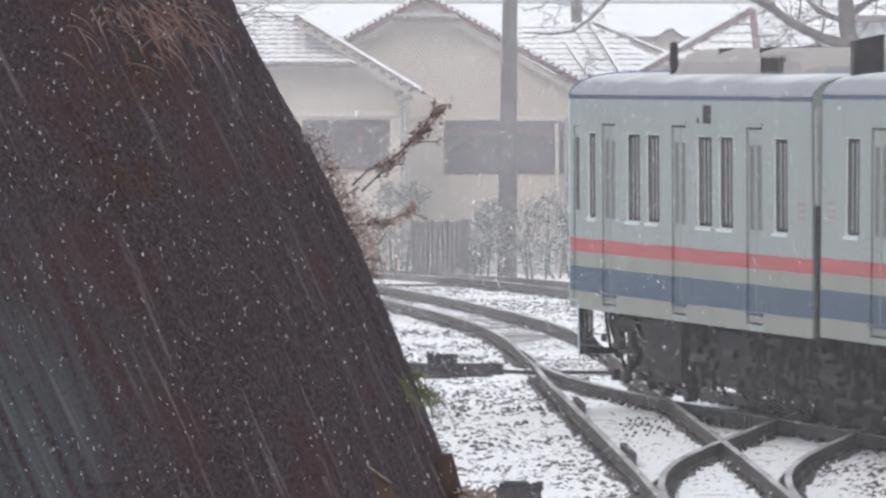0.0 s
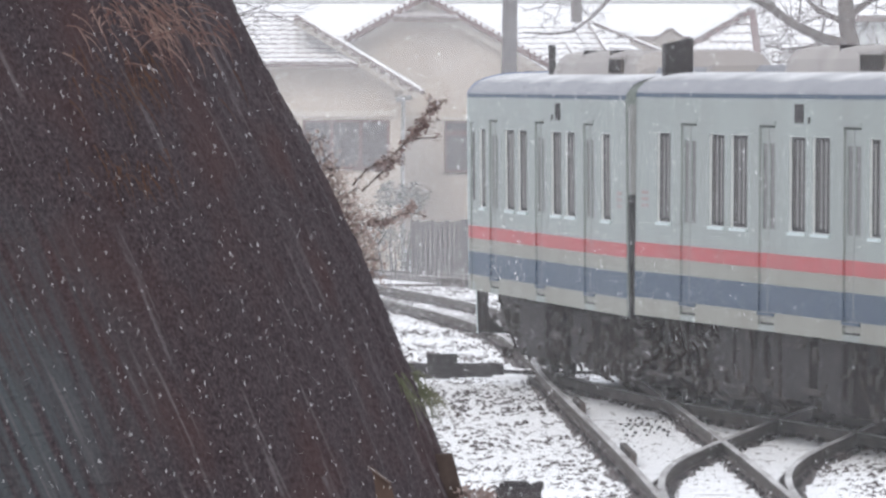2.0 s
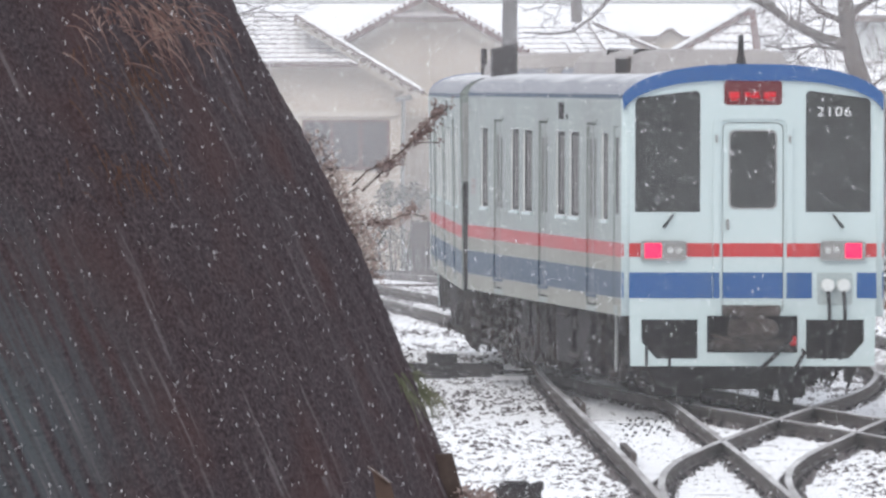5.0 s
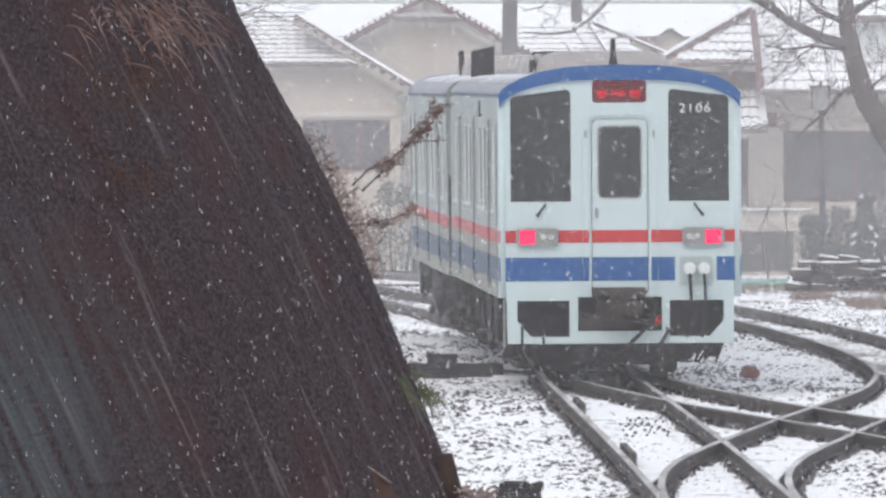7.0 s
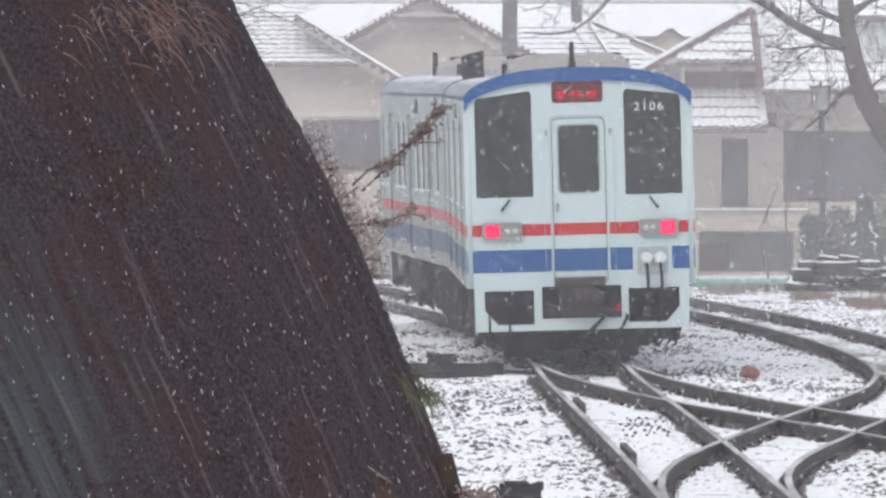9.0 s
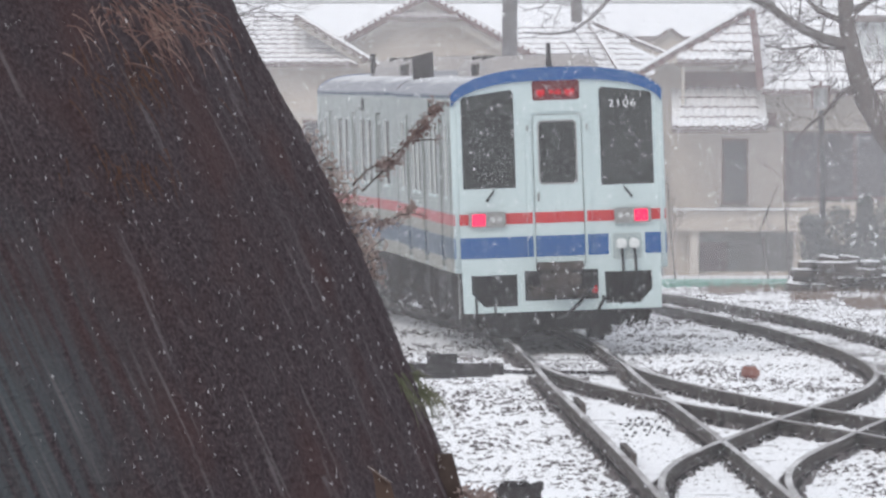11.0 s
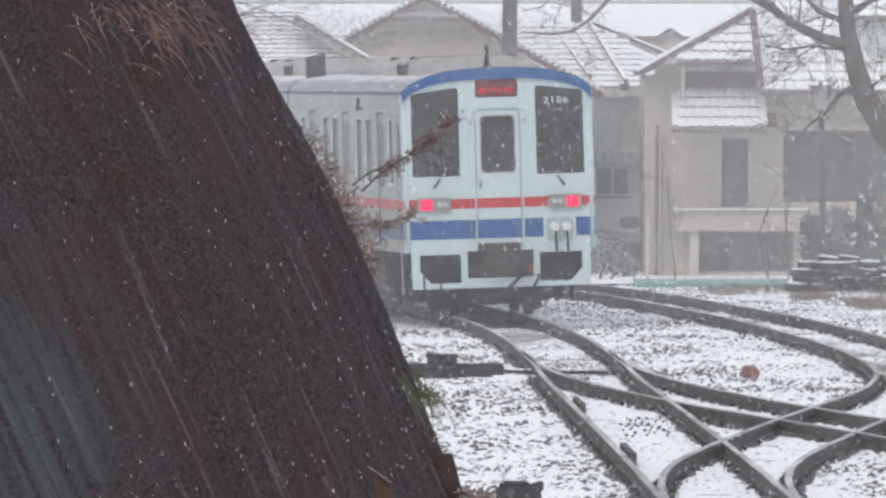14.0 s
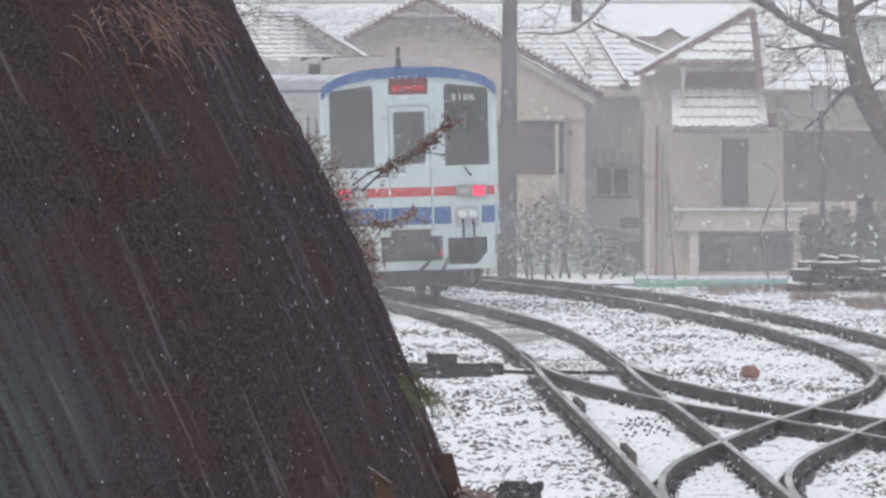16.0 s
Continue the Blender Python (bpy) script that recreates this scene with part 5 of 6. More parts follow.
def make_small_things():
    p = thing("utility_pole", "tall weathered grey utility pole", "pole")
    part("shaft", tube(bmesh.new(), [(1.19, 262, -0.3), (1.22, 262, 2.49), (1.25, 262, 5.02), (1.28, 262, 7.5)], [0.185, 0.165, 0.135, 0.11], 16), M_POLE, p, smooth=True)
    lamp = thing("garden_lamp", "old lantern on a slim dark post", "lamp")
    part("post", tube(bmesh.new(), [(6.97, 258, -0.2), (6.96, 258, 1.58), (6.94, 258, 2.98)], [0.07, 0.06, 0.055], 10), M_IRON, lamp)
    head = part("lantern", plate([(6.80, 3.00), (7.06, 3.00), (7.10, 3.38), (6.75, 3.38)], [], 0.3, facing(257.85)), M_GREYPART, lamp, "dim glass lantern box")
    part("cap", boxm(6.71, 7.12, 257.8, 258.2, 3.38, 3.43, 0.02), M_TRIM, head)
    part("finial", boxm(6.90, 6.96, 257.95, 258.05, 3.43, 3.51, 0.01), M_TRIM, head)
    for x in (6.77, 7.08):
        part("bar", boxm(x - 0.02, x + 0.02, 257.82, 257.86, 3.00, 3.38), M_TRIM, head)
    # stack of old timbers
    rng = random.Random(8)
    for layer, (lo, hi, z) in enumerate(((6.08, 8.1, -0.17), (6.12, 8.0, -0.03), (6.10, 7.9, 0.10), (6.3, 7.4, 0.22), (6.55, 7.15, 0.33))):
        x = lo
        while x < hi:
            wide, tall = rng.uniform(0.22, 0.62), rng.uniform(0.10, 0.15)
            y = 245.0 + rng.uniform(0, 0.5)
            t = thing("old_timber", "dark weathered timber baulk with snow on top", "timber", "stack of old timbers")
            m = part("baulk", boxm(x, x + wide, y, y + 0.8, z, z + tall, 0.018), M_TIMBER, t)
            c = Vector((x + wide / 2, y + 0.4, z + tall / 2))
            m.matrix_basis = Matrix.Translation(c) @ pose(0, 0, 0, 0, rng.uniform(-14, 16), rng.uniform(-25, 25)) @ Matrix.Translation(-c)
            if layer > 2 or rng.random() < 0.3:
                part("snow_cover", boxm(x + 0.02, x + wide * 0.95, y - 0.01, y + 0.7, z + tall, z + tall + 0.028, 0.012), M_SNOW, m)
            x += wide * rng.uniform(0.75, 1.05)
    # low green net along the houses
    f = thing("net_fence", "low green net fence on thin posts", "fence")
    x0, x1 = 3.40, 6.12
    n = 12
    for k in range(n + 1):
        x = x0 + (x1 - x0) * k / n
        part("post", tube(bmesh.new(), [(x, 250, -0.2), (x, 250, 0.02)], 0.015, 6), M_GREYPART, f)
    bm = bmesh.new()
    for k in range(7):
        z = -0.17 + k * 0.024
        block(bm, x0, x1, 249.99, 250.0, z, z + 0.010)
    for k in range(130):
        x = x0 + (x1 - x0) * k / 130
        block(bm, x, x + 0.012, 249.985, 249.989, -0.17, -0.005)
    part("net", bm, M_NET, f, "faded green netting")
    f = thing("net_fence", "green net stretched behind the conifer", "fence")
    for x in (7.9, 8.35, 8.8):
        part("post", tube(bmesh.new(), [(x, 258, -0.2), (x, 258, 0.55)], 0.02, 6), M_GREYPART, f)
    bm = bmesh.new()
    for k in range(12):
        block(bm, 7.88, 8.85, 257.99, 258.0, 0.12 + k * 0.034, 0.145 + k * 0.034)
    for k in range(40):
        block(bm, 7.88 + k * 0.024, 7.892 + k * 0.024, 257.985, 257.989, 0.12, 0.52)
    part("net", bm, M_NET, f, "faded green netting")
    w = thing("board_fence", "low dim board fence beside the rails", "fence")
    for k in range(11):
        x = -0.58 + k * 0.088
        part("board", boxm(x, x + 0.08, 258.0, 258.03, -0.2, 0.94 + 0.02 * math.sin(k * 2.1), 0.004), M_POLE, w)
    part("post", boxm(0.33, 0.47, 257.8, 257.95, -0.2, 0.98, 0.01), M_IRON, w, "thicker dark end post")
    for x, top in ((3.74, 1.02),):
        m = thing("marker_post", "thin pale post beside the fence", "post")
        part("shaft", tube(bmesh.new(), [(x, 257, -0.2), (x, 257, top)], 0.025, 8), M_LIGHTTRIM, m)
    # switch machine with its rods
    s = thing("switch_machine", "dark iron point machine beside the turnout", "railway equipment")
    y = 175.5
    part("case", boxm(-0.20, 0.17, y - 0.2, y + 0.25, -0.14, 0.11, 0.03), M_IRON, s)
    part("lid", boxm(-0.22, 0.19, y - 0.22, y + 0.27, 0.08, 0.13, 0.015), M_IRON, s)
    part("base_timber", boxm(-0.59, 0.76, y - 0.35, y - 0.12, -0.17, 0.02, 0.015), M_IRON, s, "long dark bearer")
    part("foot", boxm(-0.22, 0.11, y - 0.8, y - 0.36, -0.17, -0.10, 0.02), M_IRON, s)
    part("throw_rod", tube(bmesh.new(), [(0.11, y - 0.05, -0.06), (1.07, y - 0.05, -0.10), (2.23, y - 0.05, -0.10)], 0.025, 8), M_IRON, s)
    for x0, x1, yy in ((0.78, 1.19, 178.0), (0.60, 1.16, 174.0)):
        t = thing("sleeper_end", "timber bearer end under smooth snow", "timber")
        part("bearer", boxm(x0, x1, yy, yy + 0.7, -0.2, -0.115, 0.02), M_SNOW, t)
    b = thing("switch_machine", "dark iron box at the trackside", "railway equipment")
    part("case", boxm(0.45, 0.84, 119.9, 120.2, -0.16, 0.12, 0.03), M_IRON, b)
    part("lid", boxm(0.51, 0.73, 119.85, 120.25, 0.12, 0.14, 0.01), M_IRON, b)
    part("bolt_post", boxm(0.79, 0.86, 119.9, 120.1, 0.06, 0.14, 0.01), M_IRON, b)
    k = thing("red_stone", "small reddish block lying in the snow", "stone")
    bm = boxm(3.73, 3.96, 175.4, 175.7, -0.18, -0.03, 0.03)
    for v in bm.verts:
        v.co += Vector((noise.noise(v.co * 9), 0, noise.noise(v.co * 7))) * 0.03
    part("block", bm, M_BRICK, k)
    # guard rails and loose pieces in the turnout
    for line, off, y0, y1, nm in ((main_line, -0.44, 134.5, 139.0, "check_rail"), (main_line, -0.43, 154.5, 158.5, "check_rail"), (main_line, 0.47, 171.5, 178.0, "switch_blade"), (branch_line, -0.50, 166.0, 174.0, "switch_blade")):
        seg = [q for q in beside(line, off) if y0 < q.y < y1]
        part(nm, sweep(seg, [(-0.03, -0.15), (0.03, -0.15), (0.03, -0.012), (-0.03, -0.012)]), M_RAIL, track_main, "short dark guard rail inside the track")
    rng = random.Random(4)
    bm = bmesh.new()
    for col in range(7):
        for row in range(7):
            if rng.random() < 0.25 or (col in (2, 5) and row > 4):
                continue
            yy = 153.6 - row * 1.25 + rng.uniform(-0.25, 0.25)
            x = 1.93 + col * 0.072 + (row % 2) * 0.03 + rng.uniform(-0.012, 0.012) - (153.6 - yy) * 0.004
            c = bmesh.ops.create_icosphere(bm, subdivisions=1, radius=rng.uniform(0.012, 0.021))
            for v in c["verts"]:
                v.co = Vector((x + v.co.x * 1.2, yy + v.co.y * 5, -0.138 + v.co.z))
    tagged(part("ballast_stones", bm, M_IRON), "dark ballast stones lying on the snow", "stones", kind="stuff")


def make_verge_grass():
    """Dead grass standing out of the snow past the loop track."""
    rng = random.Random(77)
    bm = bmesh.new()
    for _ in range(5200):
        y = rng.uniform(226, 254)
        x = rng.uniform(0.0155 * y + (2.2 if y < 242 else -0.4), 0.033 * y)
        if noise.noise(Vector((x * 0.9, y * 0.18, 3.0))) < -0.02:
            continue
        h = rng.uniform(0.04, 0.17)
        lean = rng.gauss(0, 0.5) * h
        p, q = Vector((x, y, -0.18)), Vector((x + lean, y + rng.uniform(-0.03, 0.03), -0.18 + h))
        m = p.lerp(q, 0.5) + Vector((-lean * 0.2, 0, 0.01))
        w = Vector((0.006, 0, 0))
        a, b, c, d, e = (bm.verts.new(v) for v in (p - w, p + w, m + w * 0.8, m - w * 0.8, q))
        bm.faces.new((a, b, c, d))
        bm.faces.new((d, c, e))
    tagged(part("verge_grass", bm, M_WEEDY), "dead brown grass standing out of thin snow", "grass", kind="stuff")


M_WEEDY = worn("dead_grass", (0.13, 0.095, 0.08), (0.26, 0.20, 0.165), 2.0, 0.9, 0.8)
make_verge_grass()
make_right_tree()
make_back_tree()
make_shrubs()
make_small_things()

# ---- the near bank: a steep rounded slope of wet, mossy earth ----
EDGE = [(4.9, -1.32), (4.4, -1.02), (3.84, -0.68), (3.74, -0.63), (3.55, -0.53), (3.40, -0.44), (3.17, -0.33), (2.98, -0.24), (2.76, -0.15),
        (2.58, -0.08), (2.40, -0.01), (2.25, 0.04), (1.2, 0.50), (-0.4, 1.05)]
BANK_R = 3.6


def edge_at(z):
    return float(np.interp(-z, [-a for a, b in EDGE], [b for a, b in EDGE]))


def on_bank(x, z, lift=0.0):
    """The place on the bank's near face at that width and height."""
    e = edge_at(z) - BANK_R
    c = max(-1.0, min(1.0, (x - e) / BANK_R))
    return Vector((x, 45 - BANK_R * math.sqrt(max(0.0, 1 - c * c)) - lift, z))


def bank_material():
    m, n, l, b = material("wet_mossy_bank")
    tc = n.new("ShaderNodeTexCoord")
    skew = n.new("ShaderNodeMapping")
    skew.inputs["Rotation"].default_value = (0, radians(25), 0)
    skew.inputs["Scale"].default_value = (1, 1, 1)
    l.new(tc.outputs["Object"], skew.inputs["Vector"])
    st = n.new("ShaderNodeMapping")
    st.inputs["Scale"].default_value = (24.0, 9.0, 0.7)
    l.new(skew.outputs[0], st.inputs["Vector"])
    streak = n.new("ShaderNodeTexNoise")
    streak.inputs["Scale"].default_value = 1.6
    streak.inputs["Detail"].default_value = 6
    l.new(st.outputs[0], streak.inputs["Vector"])
    grain = n.new("ShaderNodeTexNoise")
    grain.inputs["Scale"].default_value = 75
    grain.inputs["Detail"].default_value = 4
    l.new(tc.outputs["Object"], grain.inputs["Vector"])
    broad = n.new("ShaderNodeTexNoise")
    broad.inputs["Scale"].default_value = 2.3
    l.new(tc.outputs["Object"], broad.inputs["Vector"])

    def mix(a, bcol, fac):
        q = n.new("ShaderNodeMix")
        q.data_type = "RGBA"
        for sock, val in (("A", a), ("B", bcol)):
            if isinstance(val, tuple):
                q.inputs[sock].default_value = (*val, 1)
            else:
                l.new(val, q.inputs[sock])
        l.new(fac, q.inputs["Factor"])
        return q.outputs["Result"]

    def ramp(src, lo, hi, top=1.0):
        q = n.new("ShaderNodeMapRange")
        q.inputs["From Min"].default_value = lo
        q.inputs["From Max"].default_value = hi
        q.inputs["To Max"].default_value = top
        l.new(src, q.inputs["Value"])
        return q.outputs[0]

    col = mix((0.031, 0.023, 0.026), (0.082, 0.062, 0.068), ramp(grain.outputs[0], 0.4, 0.7))
    col = mix(col, (0.058, 0.030, 0.029), ramp(broad.outputs[0], 0.5, 0.7, 0.6))
    # moss where water runs: a patch of its own shape
    dist = n.new("ShaderNodeVectorMath")
    dist.operation = "DISTANCE"
    dist.inputs[1].default_value = (-1.45, 42.3, 2.55)
    l.new(tc.outputs["Object"], dist.inputs[0])
    near = ramp(dist.outputs["Value"], 0.85, 0.2)
    prod = n.new("ShaderNodeMath")
    prod.operation = "MULTIPLY"
    l.new(near, prod.inputs[0])
    l.new(ramp(streak.outputs[0], 0.36, 0.56), prod.inputs[1])
    col = mix(col, (0.068, 0.076, 0.082), prod.outputs[0])
    col = mix(col, (0.15, 0.135, 0.14), ramp(streak.outputs[0], 0.61, 0.72, 0.6))
    l.new(col, b.inputs["Base Color"])
    bp = n.new("ShaderNodeBump")
    bp.inputs["Strength"].default_value = 0.7
    bp.inputs["Distance"].default_value = 0.02
    l.new(grain.outputs[0], bp.inputs["Height"])
    l.new(bp.outputs[0], b.inputs["Normal"])
    b.inputs["Roughness"].default_value = 0.9
    b.inputs["Specular IOR Level"].default_value = 0.2
    return m


def make_bank():
    rng = np.random.default_rng(9)
    th = np.radians(np.concatenate([np.linspace(-178, -100, 12), np.linspace(-96, 14, 300), np.linspace(20, 178, 16)]))
    zs = np.concatenate([np.linspace(-0.4, 2.0, 40), np.linspace(2.02, 4.1, 190), np.linspace(4.15, 4.9, 12)])
    e = np.array([edge_at(z) for z in zs])
    nt, nz = len(th), len(zs)
    streaks = np.convolve(rng.normal(size=nt + 4), [0.1, 0.25, 0.3, 0.25, 0.1], "valid")
    rough = rng.normal(size=(nz, nt))
    slow = np.repeat(np.repeat(rng.normal(size=(nz // 6 + 1, nt // 6 + 1)), 6, 0), 6, 1)[:nz, :nt]
    off = 0.012 * streaks[None, :] + 0.0015 * rough + 0.002 * slow
    r = BANK_R + off
    Xs = e[:, None] - BANK_R + r * np.cos(th)[None, :]
    Ys = 45 + r * np.sin(th)[None, :]
    co = np.stack([Xs, Ys, np.repeat(zs[:, None], nt, 1)], -1).reshape(-1, 3)
    i = (np.arange(nz - 1)[:, None] * nt + np.arange(nt - 1)[None, :]).reshape(-1)
    faces = np.stack([i, i + 1, i + nt + 1, i + nt], -1).tolist()
    faces.append([(nz - 1) * nt + k for k in range(nt)])
    me = bpy.data.meshes.new("bank")
    me.from_pydata(co, [], faces)
    me.materials.append(bank_material())
    bank = tagged(new("bank", me), "steep dark wet earth bank with streaks of moss", "bank", kind="structure")
    return bank


def ribbon(bm, pts, wide):
    """A blade of grass: a thin tapering strip."""
    rows = []
    for i, p in enumerate(pts):
        w = wide * (1 - 0.8 * i / (len(pts) - 1))
        d = (Vector(pts[min(i + 1, len(pts) - 1)]) - Vector(pts[max(0, i - 1)])).normalized()
        s = d.cross(Vector((0, 1, 0))).normalized() * w / 2
        rows.append((bm.verts.new(Vector(p) - s), bm.verts.new(Vector(p) + s)))
    for a, b in zip(rows, rows[1:]):
        bm.faces.new((a[0], a[1], b[1], b[0]))


def tuft(name, label, mat, x, z, n, length, wide, fan, down, rng, spread=0.1, group=""):
    """A hanging tuft of grass rooted on the bank."""
    t = thing(name, label, "grass", group)
    root = on_bank(x, z)
    bm = bmesh.new()
    for _ in range(n):
        p = on_bank(x + rng.gauss(0, spread), z + rng.gauss(0, spread * 0.5), 0.01)
        a = radians(rng.gauss(*fan))
        d = Vector((math.sin(a), -rng.uniform(0.1, 0.5), math.cos(a)))
        pts = [p]
        l = length * rng.uniform(0.4, 1.2)
        for k in range(5):
            d = (d + Vector((0, 0, -down))).normalized()
            pts.append(pts[-1] + d * l / 5)
        ribbon(bm, pts, wide * rng.uniform(0.6, 1.4))
    b = part("blades", bm, mat, t)
    return tagged(t, kind="stuff")


def leaves(bm, p, n, size, spread, rng):
    for _ in range(n):
        c = Vector(p) + Vector((rng.gauss(0, spread), rng.gauss(0, spread), rng.gauss(0, spread)))
        a = Vector((rng.uniform(-1, 1), rng.uniform(-0.5, 0.5), rng.uniform(-1, 1))).normalized() * size * rng.uniform(0.5, 1.3)
        b = a.cross(Vector((rng.uniform(-0.4, 0.4), 1, rng.uniform(-0.4, 0.4)))).normalized() * size * 0.4
        bm.faces.new([bm.verts.new(q) for q in (c - a, c + b + Vector((0, size * 0.2, 0)), c + a, c - b)])


def make_bank_growth():
    rng = random.Random(17)
    tuft("dry_grass", "clump of dry reddish straw hanging over the bank", M_STRAW, -0.92, 3.80, 110, 0.14, 0.0042, (125, 45), 0.25, rng, 0.10)
    tuft("dry_grass", "thin dry straw on the wet bank", M_STRAW, -1.07, 3.79, 30, 0.16, 0.004, (195, 22), 0.2, rng, 0.04)
    tuft("dry_grass", "thin dry straw on the wet bank", M_STRAW, -0.88, 3.74, 60, 0.12, 0.004, (125, 30), 0.22, rng, 0.08)
    tuft("dry_grass", "sparse dark straw low on the bank", M_DRYSTRAW, -0.97, 3.61, 90, 0.14, 0.004, (150, 26), 0.2, rng, 0.09)
    tuft("dry_grass", "sparse dark straw low on the bank", M_DRYSTRAW, -0.96, 3.33, 50, 0.10, 0.004, (150, 26), 0.2, rng, 0.08)
    tuft("green_grass", "small tuft of green grass at the bank's edge", M_GRASS, -0.08, 2.60, 40, 0.12, 0.005, (120, 22), 0.22, rng, 0.02)
    tuft("green_grass", "small tuft of green grass at the bank's edge", M_GRASS, -0.11, 2.65, 30, 0.1, 0.005, (130, 20), 0.22, rng, 0.02)
    # withered weeds along the edge
    for px, pz, n, s in ((-0.43, 3.37, 22, 0.02), (-0.40, 3.30, 40, 0.026), (-0.36, 3.25, 50, 0.03), (-0.33, 3.19, 50, 0.03), (-0.30, 3.13, 50, 0.028),
                         (-0.27, 3.08, 45, 0.026), (-0.25, 3.02, 35, 0.022), (-0.23, 2.96, 20, 0.016)):
        t = thing("withered_weed", "withered brown weed clinging to the bank's edge", "plant", "weeds along the bank")
        bm = bmesh.new()
        leaves(bm, (px + 0.012, 44.9, pz + 0.01), int(n * 3.4), 0.008, s * 1.2, rng)
        tagged(part("foliage", bm, M_WEED, t), kind="stuff")
        bm = bmesh.new()
        for _ in range(6):
            a = Vector((px - 0.02, 44.95, pz - 0.02))
            q = a + Vector((rng.uniform(0.01, 0.09), rng.uniform(-0.05, 0.05), rng.uniform(-0.02, 0.09)))
            tube(bm, [a, a.lerp(q, 0.5) + Vector((0, 0, 0.012)), q], [0.003, 0.002, 0.0015], 4)
        tagged(part("stem", bm, M_BARK, t), kind="stuff")
    t = thing("withered_weed", "low mat of brown dead leaves at the bank's foot", "plant", "weeds along the bank")
    bm = bmesh.new()
    for _ in range(22):
        leaves(bm, (rng.uniform(0.06, 0.15), 44.6, rng.uniform(2.20, 2.295)), 30, 0.009, 0.014, rng)
    tagged(part("foliage", bm, M_WEED, t), kind="stuff")
    # stub of timber at the foot and a small cut stump
    t = thing("leaning_timber", "weathered leaning timber at the bank's foot", "timber")
    part("baulk", plate([(-0.09, 2.40), (0.03, 2.40), (0.07, 2.25), (0.55, 1.2), (1.3, -0.3), (0.95, -0.3)], [], 0.12, facing(44.6)), M_BANKWOOD, t)
    t = thing("cut_stump", "small cut brown stump with a rim of snow", "stump")
    part("stump", plate([(-0.22, 2.41), (-0.16, 2.36), (-0.14, 2.28), (-0.20, 2.28), (-0.21, 2.37)], [], 0.06, facing(42.86)), M_STUMP, t)
    part("snow_rim", bar(bmesh.new(), (-0.23, 42.85, 2.41), (-0.16, 42.85, 2.36), 0.004, 0.02), M_SNOWCAP, t)


def make_sprig(label, base, stem, tips, rng):
    """A dry weed stalk that leans out over the rails; built from its root, so that it can sway."""
    t = thing("dry_sprig", label, "plant", "stalks on the bank", at=base)
    b = Vector(base)
    bm = bmesh.new()
    pts = [Vector(p) - b for p in stem]
    tube(bm, pts, [0.0035] + [0.003] * (len(pts) - 2) + [0.002], 5)
    for q in tips:
        tube(bm, [Vector(v) - b for v in q], 0.002, 4)
    part("stalk", bm, M_BARK, t)
    bm = bmesh.new()
    for p, q in zip(pts[1:], pts[2:]):
        for k in range(6):
            c = p.lerp(q, (k + rng.random()) / 6) + Vector((rng.uniform(-0.004, 0.010), 0, rng.uniform(-0.014, 0.006)))
            leaves(bm, c, rng.choice((5, 9, 16, 24, 30)), rng.uniform(0.006, 0.0095), rng.uniform(0.005, 0.013), rng)
    for v in tips:
        leaves(bm, Vector(v[-1]) - b, 7, 0.008, 0.008, rng)
    part("withered_leaves", bm, M_DRYLEAF, t, "curled dead brown leaves")
    return t


M_DRYSTRAW = worn("dark_straw", (0.075, 0.042, 0.033), (0.12, 0.075, 0.055), 9.0, 0.9, 0.8)
M_BANKWOOD = worn("dark_wet_timber", (0.05, 0.037, 0.034), (0.10, 0.077, 0.068), 6.0, 0.9, 0.8, 0.5)
M_WEED = worn("withered_weed", (0.24, 0.18, 0.168), (0.50, 0.42, 0.39), 9.0, 0.9, 0.8)
M_STUMP = worn("cut_wood", (0.085, 0.058, 0.048), (0.05, 0.036, 0.032), 12.0, 0.9, 0.8, 0.4)
make_bank()
make_bank_growth()
_r = random.Random(31)
SPRIG_ROOT = (-0.29, 45.0, 3.25)
sprig_high = make_sprig("dry brown weed stalk leaning out from the bank", SPRIG_ROOT,
                        [SPRIG_ROOT, (-0.24, 45, 3.30), (-0.17, 45, 3.33), (-0.11, 45, 3.38), (-0.07, 45, 3.43), (-0.03, 45, 3.48), (-0.01, 45, 3.50)],
                        [[(-0.03, 45, 3.47), (0.00, 45, 3.49), (0.02, 45, 3.51)], [(-0.09, 45, 3.39), (-0.04, 45, 3.39), (-0.01, 45, 3.39)],
                         [(-0.04, 45, 3.47), (-0.03, 45, 3.50), (-0.03, 45, 3.52)]], _r)
make_sprig("thin bare stalk beneath the withered one", (-0.26, 45.02, 3.23),
                        [(-0.26, 45.02, 3.23), (-0.21, 45.02, 3.28), (-0.15, 45.02, 3.33)], [], _r)
LOW_ROOT = (-0.31, 45.0, 3.12)
sprig_low = make_sprig("short dry weed stalk hanging over the rails", LOW_ROOT,
                       [LOW_ROOT, (-0.23, 45, 3.13), (-0.17, 45, 3.14), (-0.12, 45, 3.16), (-0.10, 45, 3.18)],
                       [[(-0.15, 45, 3.15), (-0.10, 45, 3.16), (-0.06, 45, 3.15)]], _r)

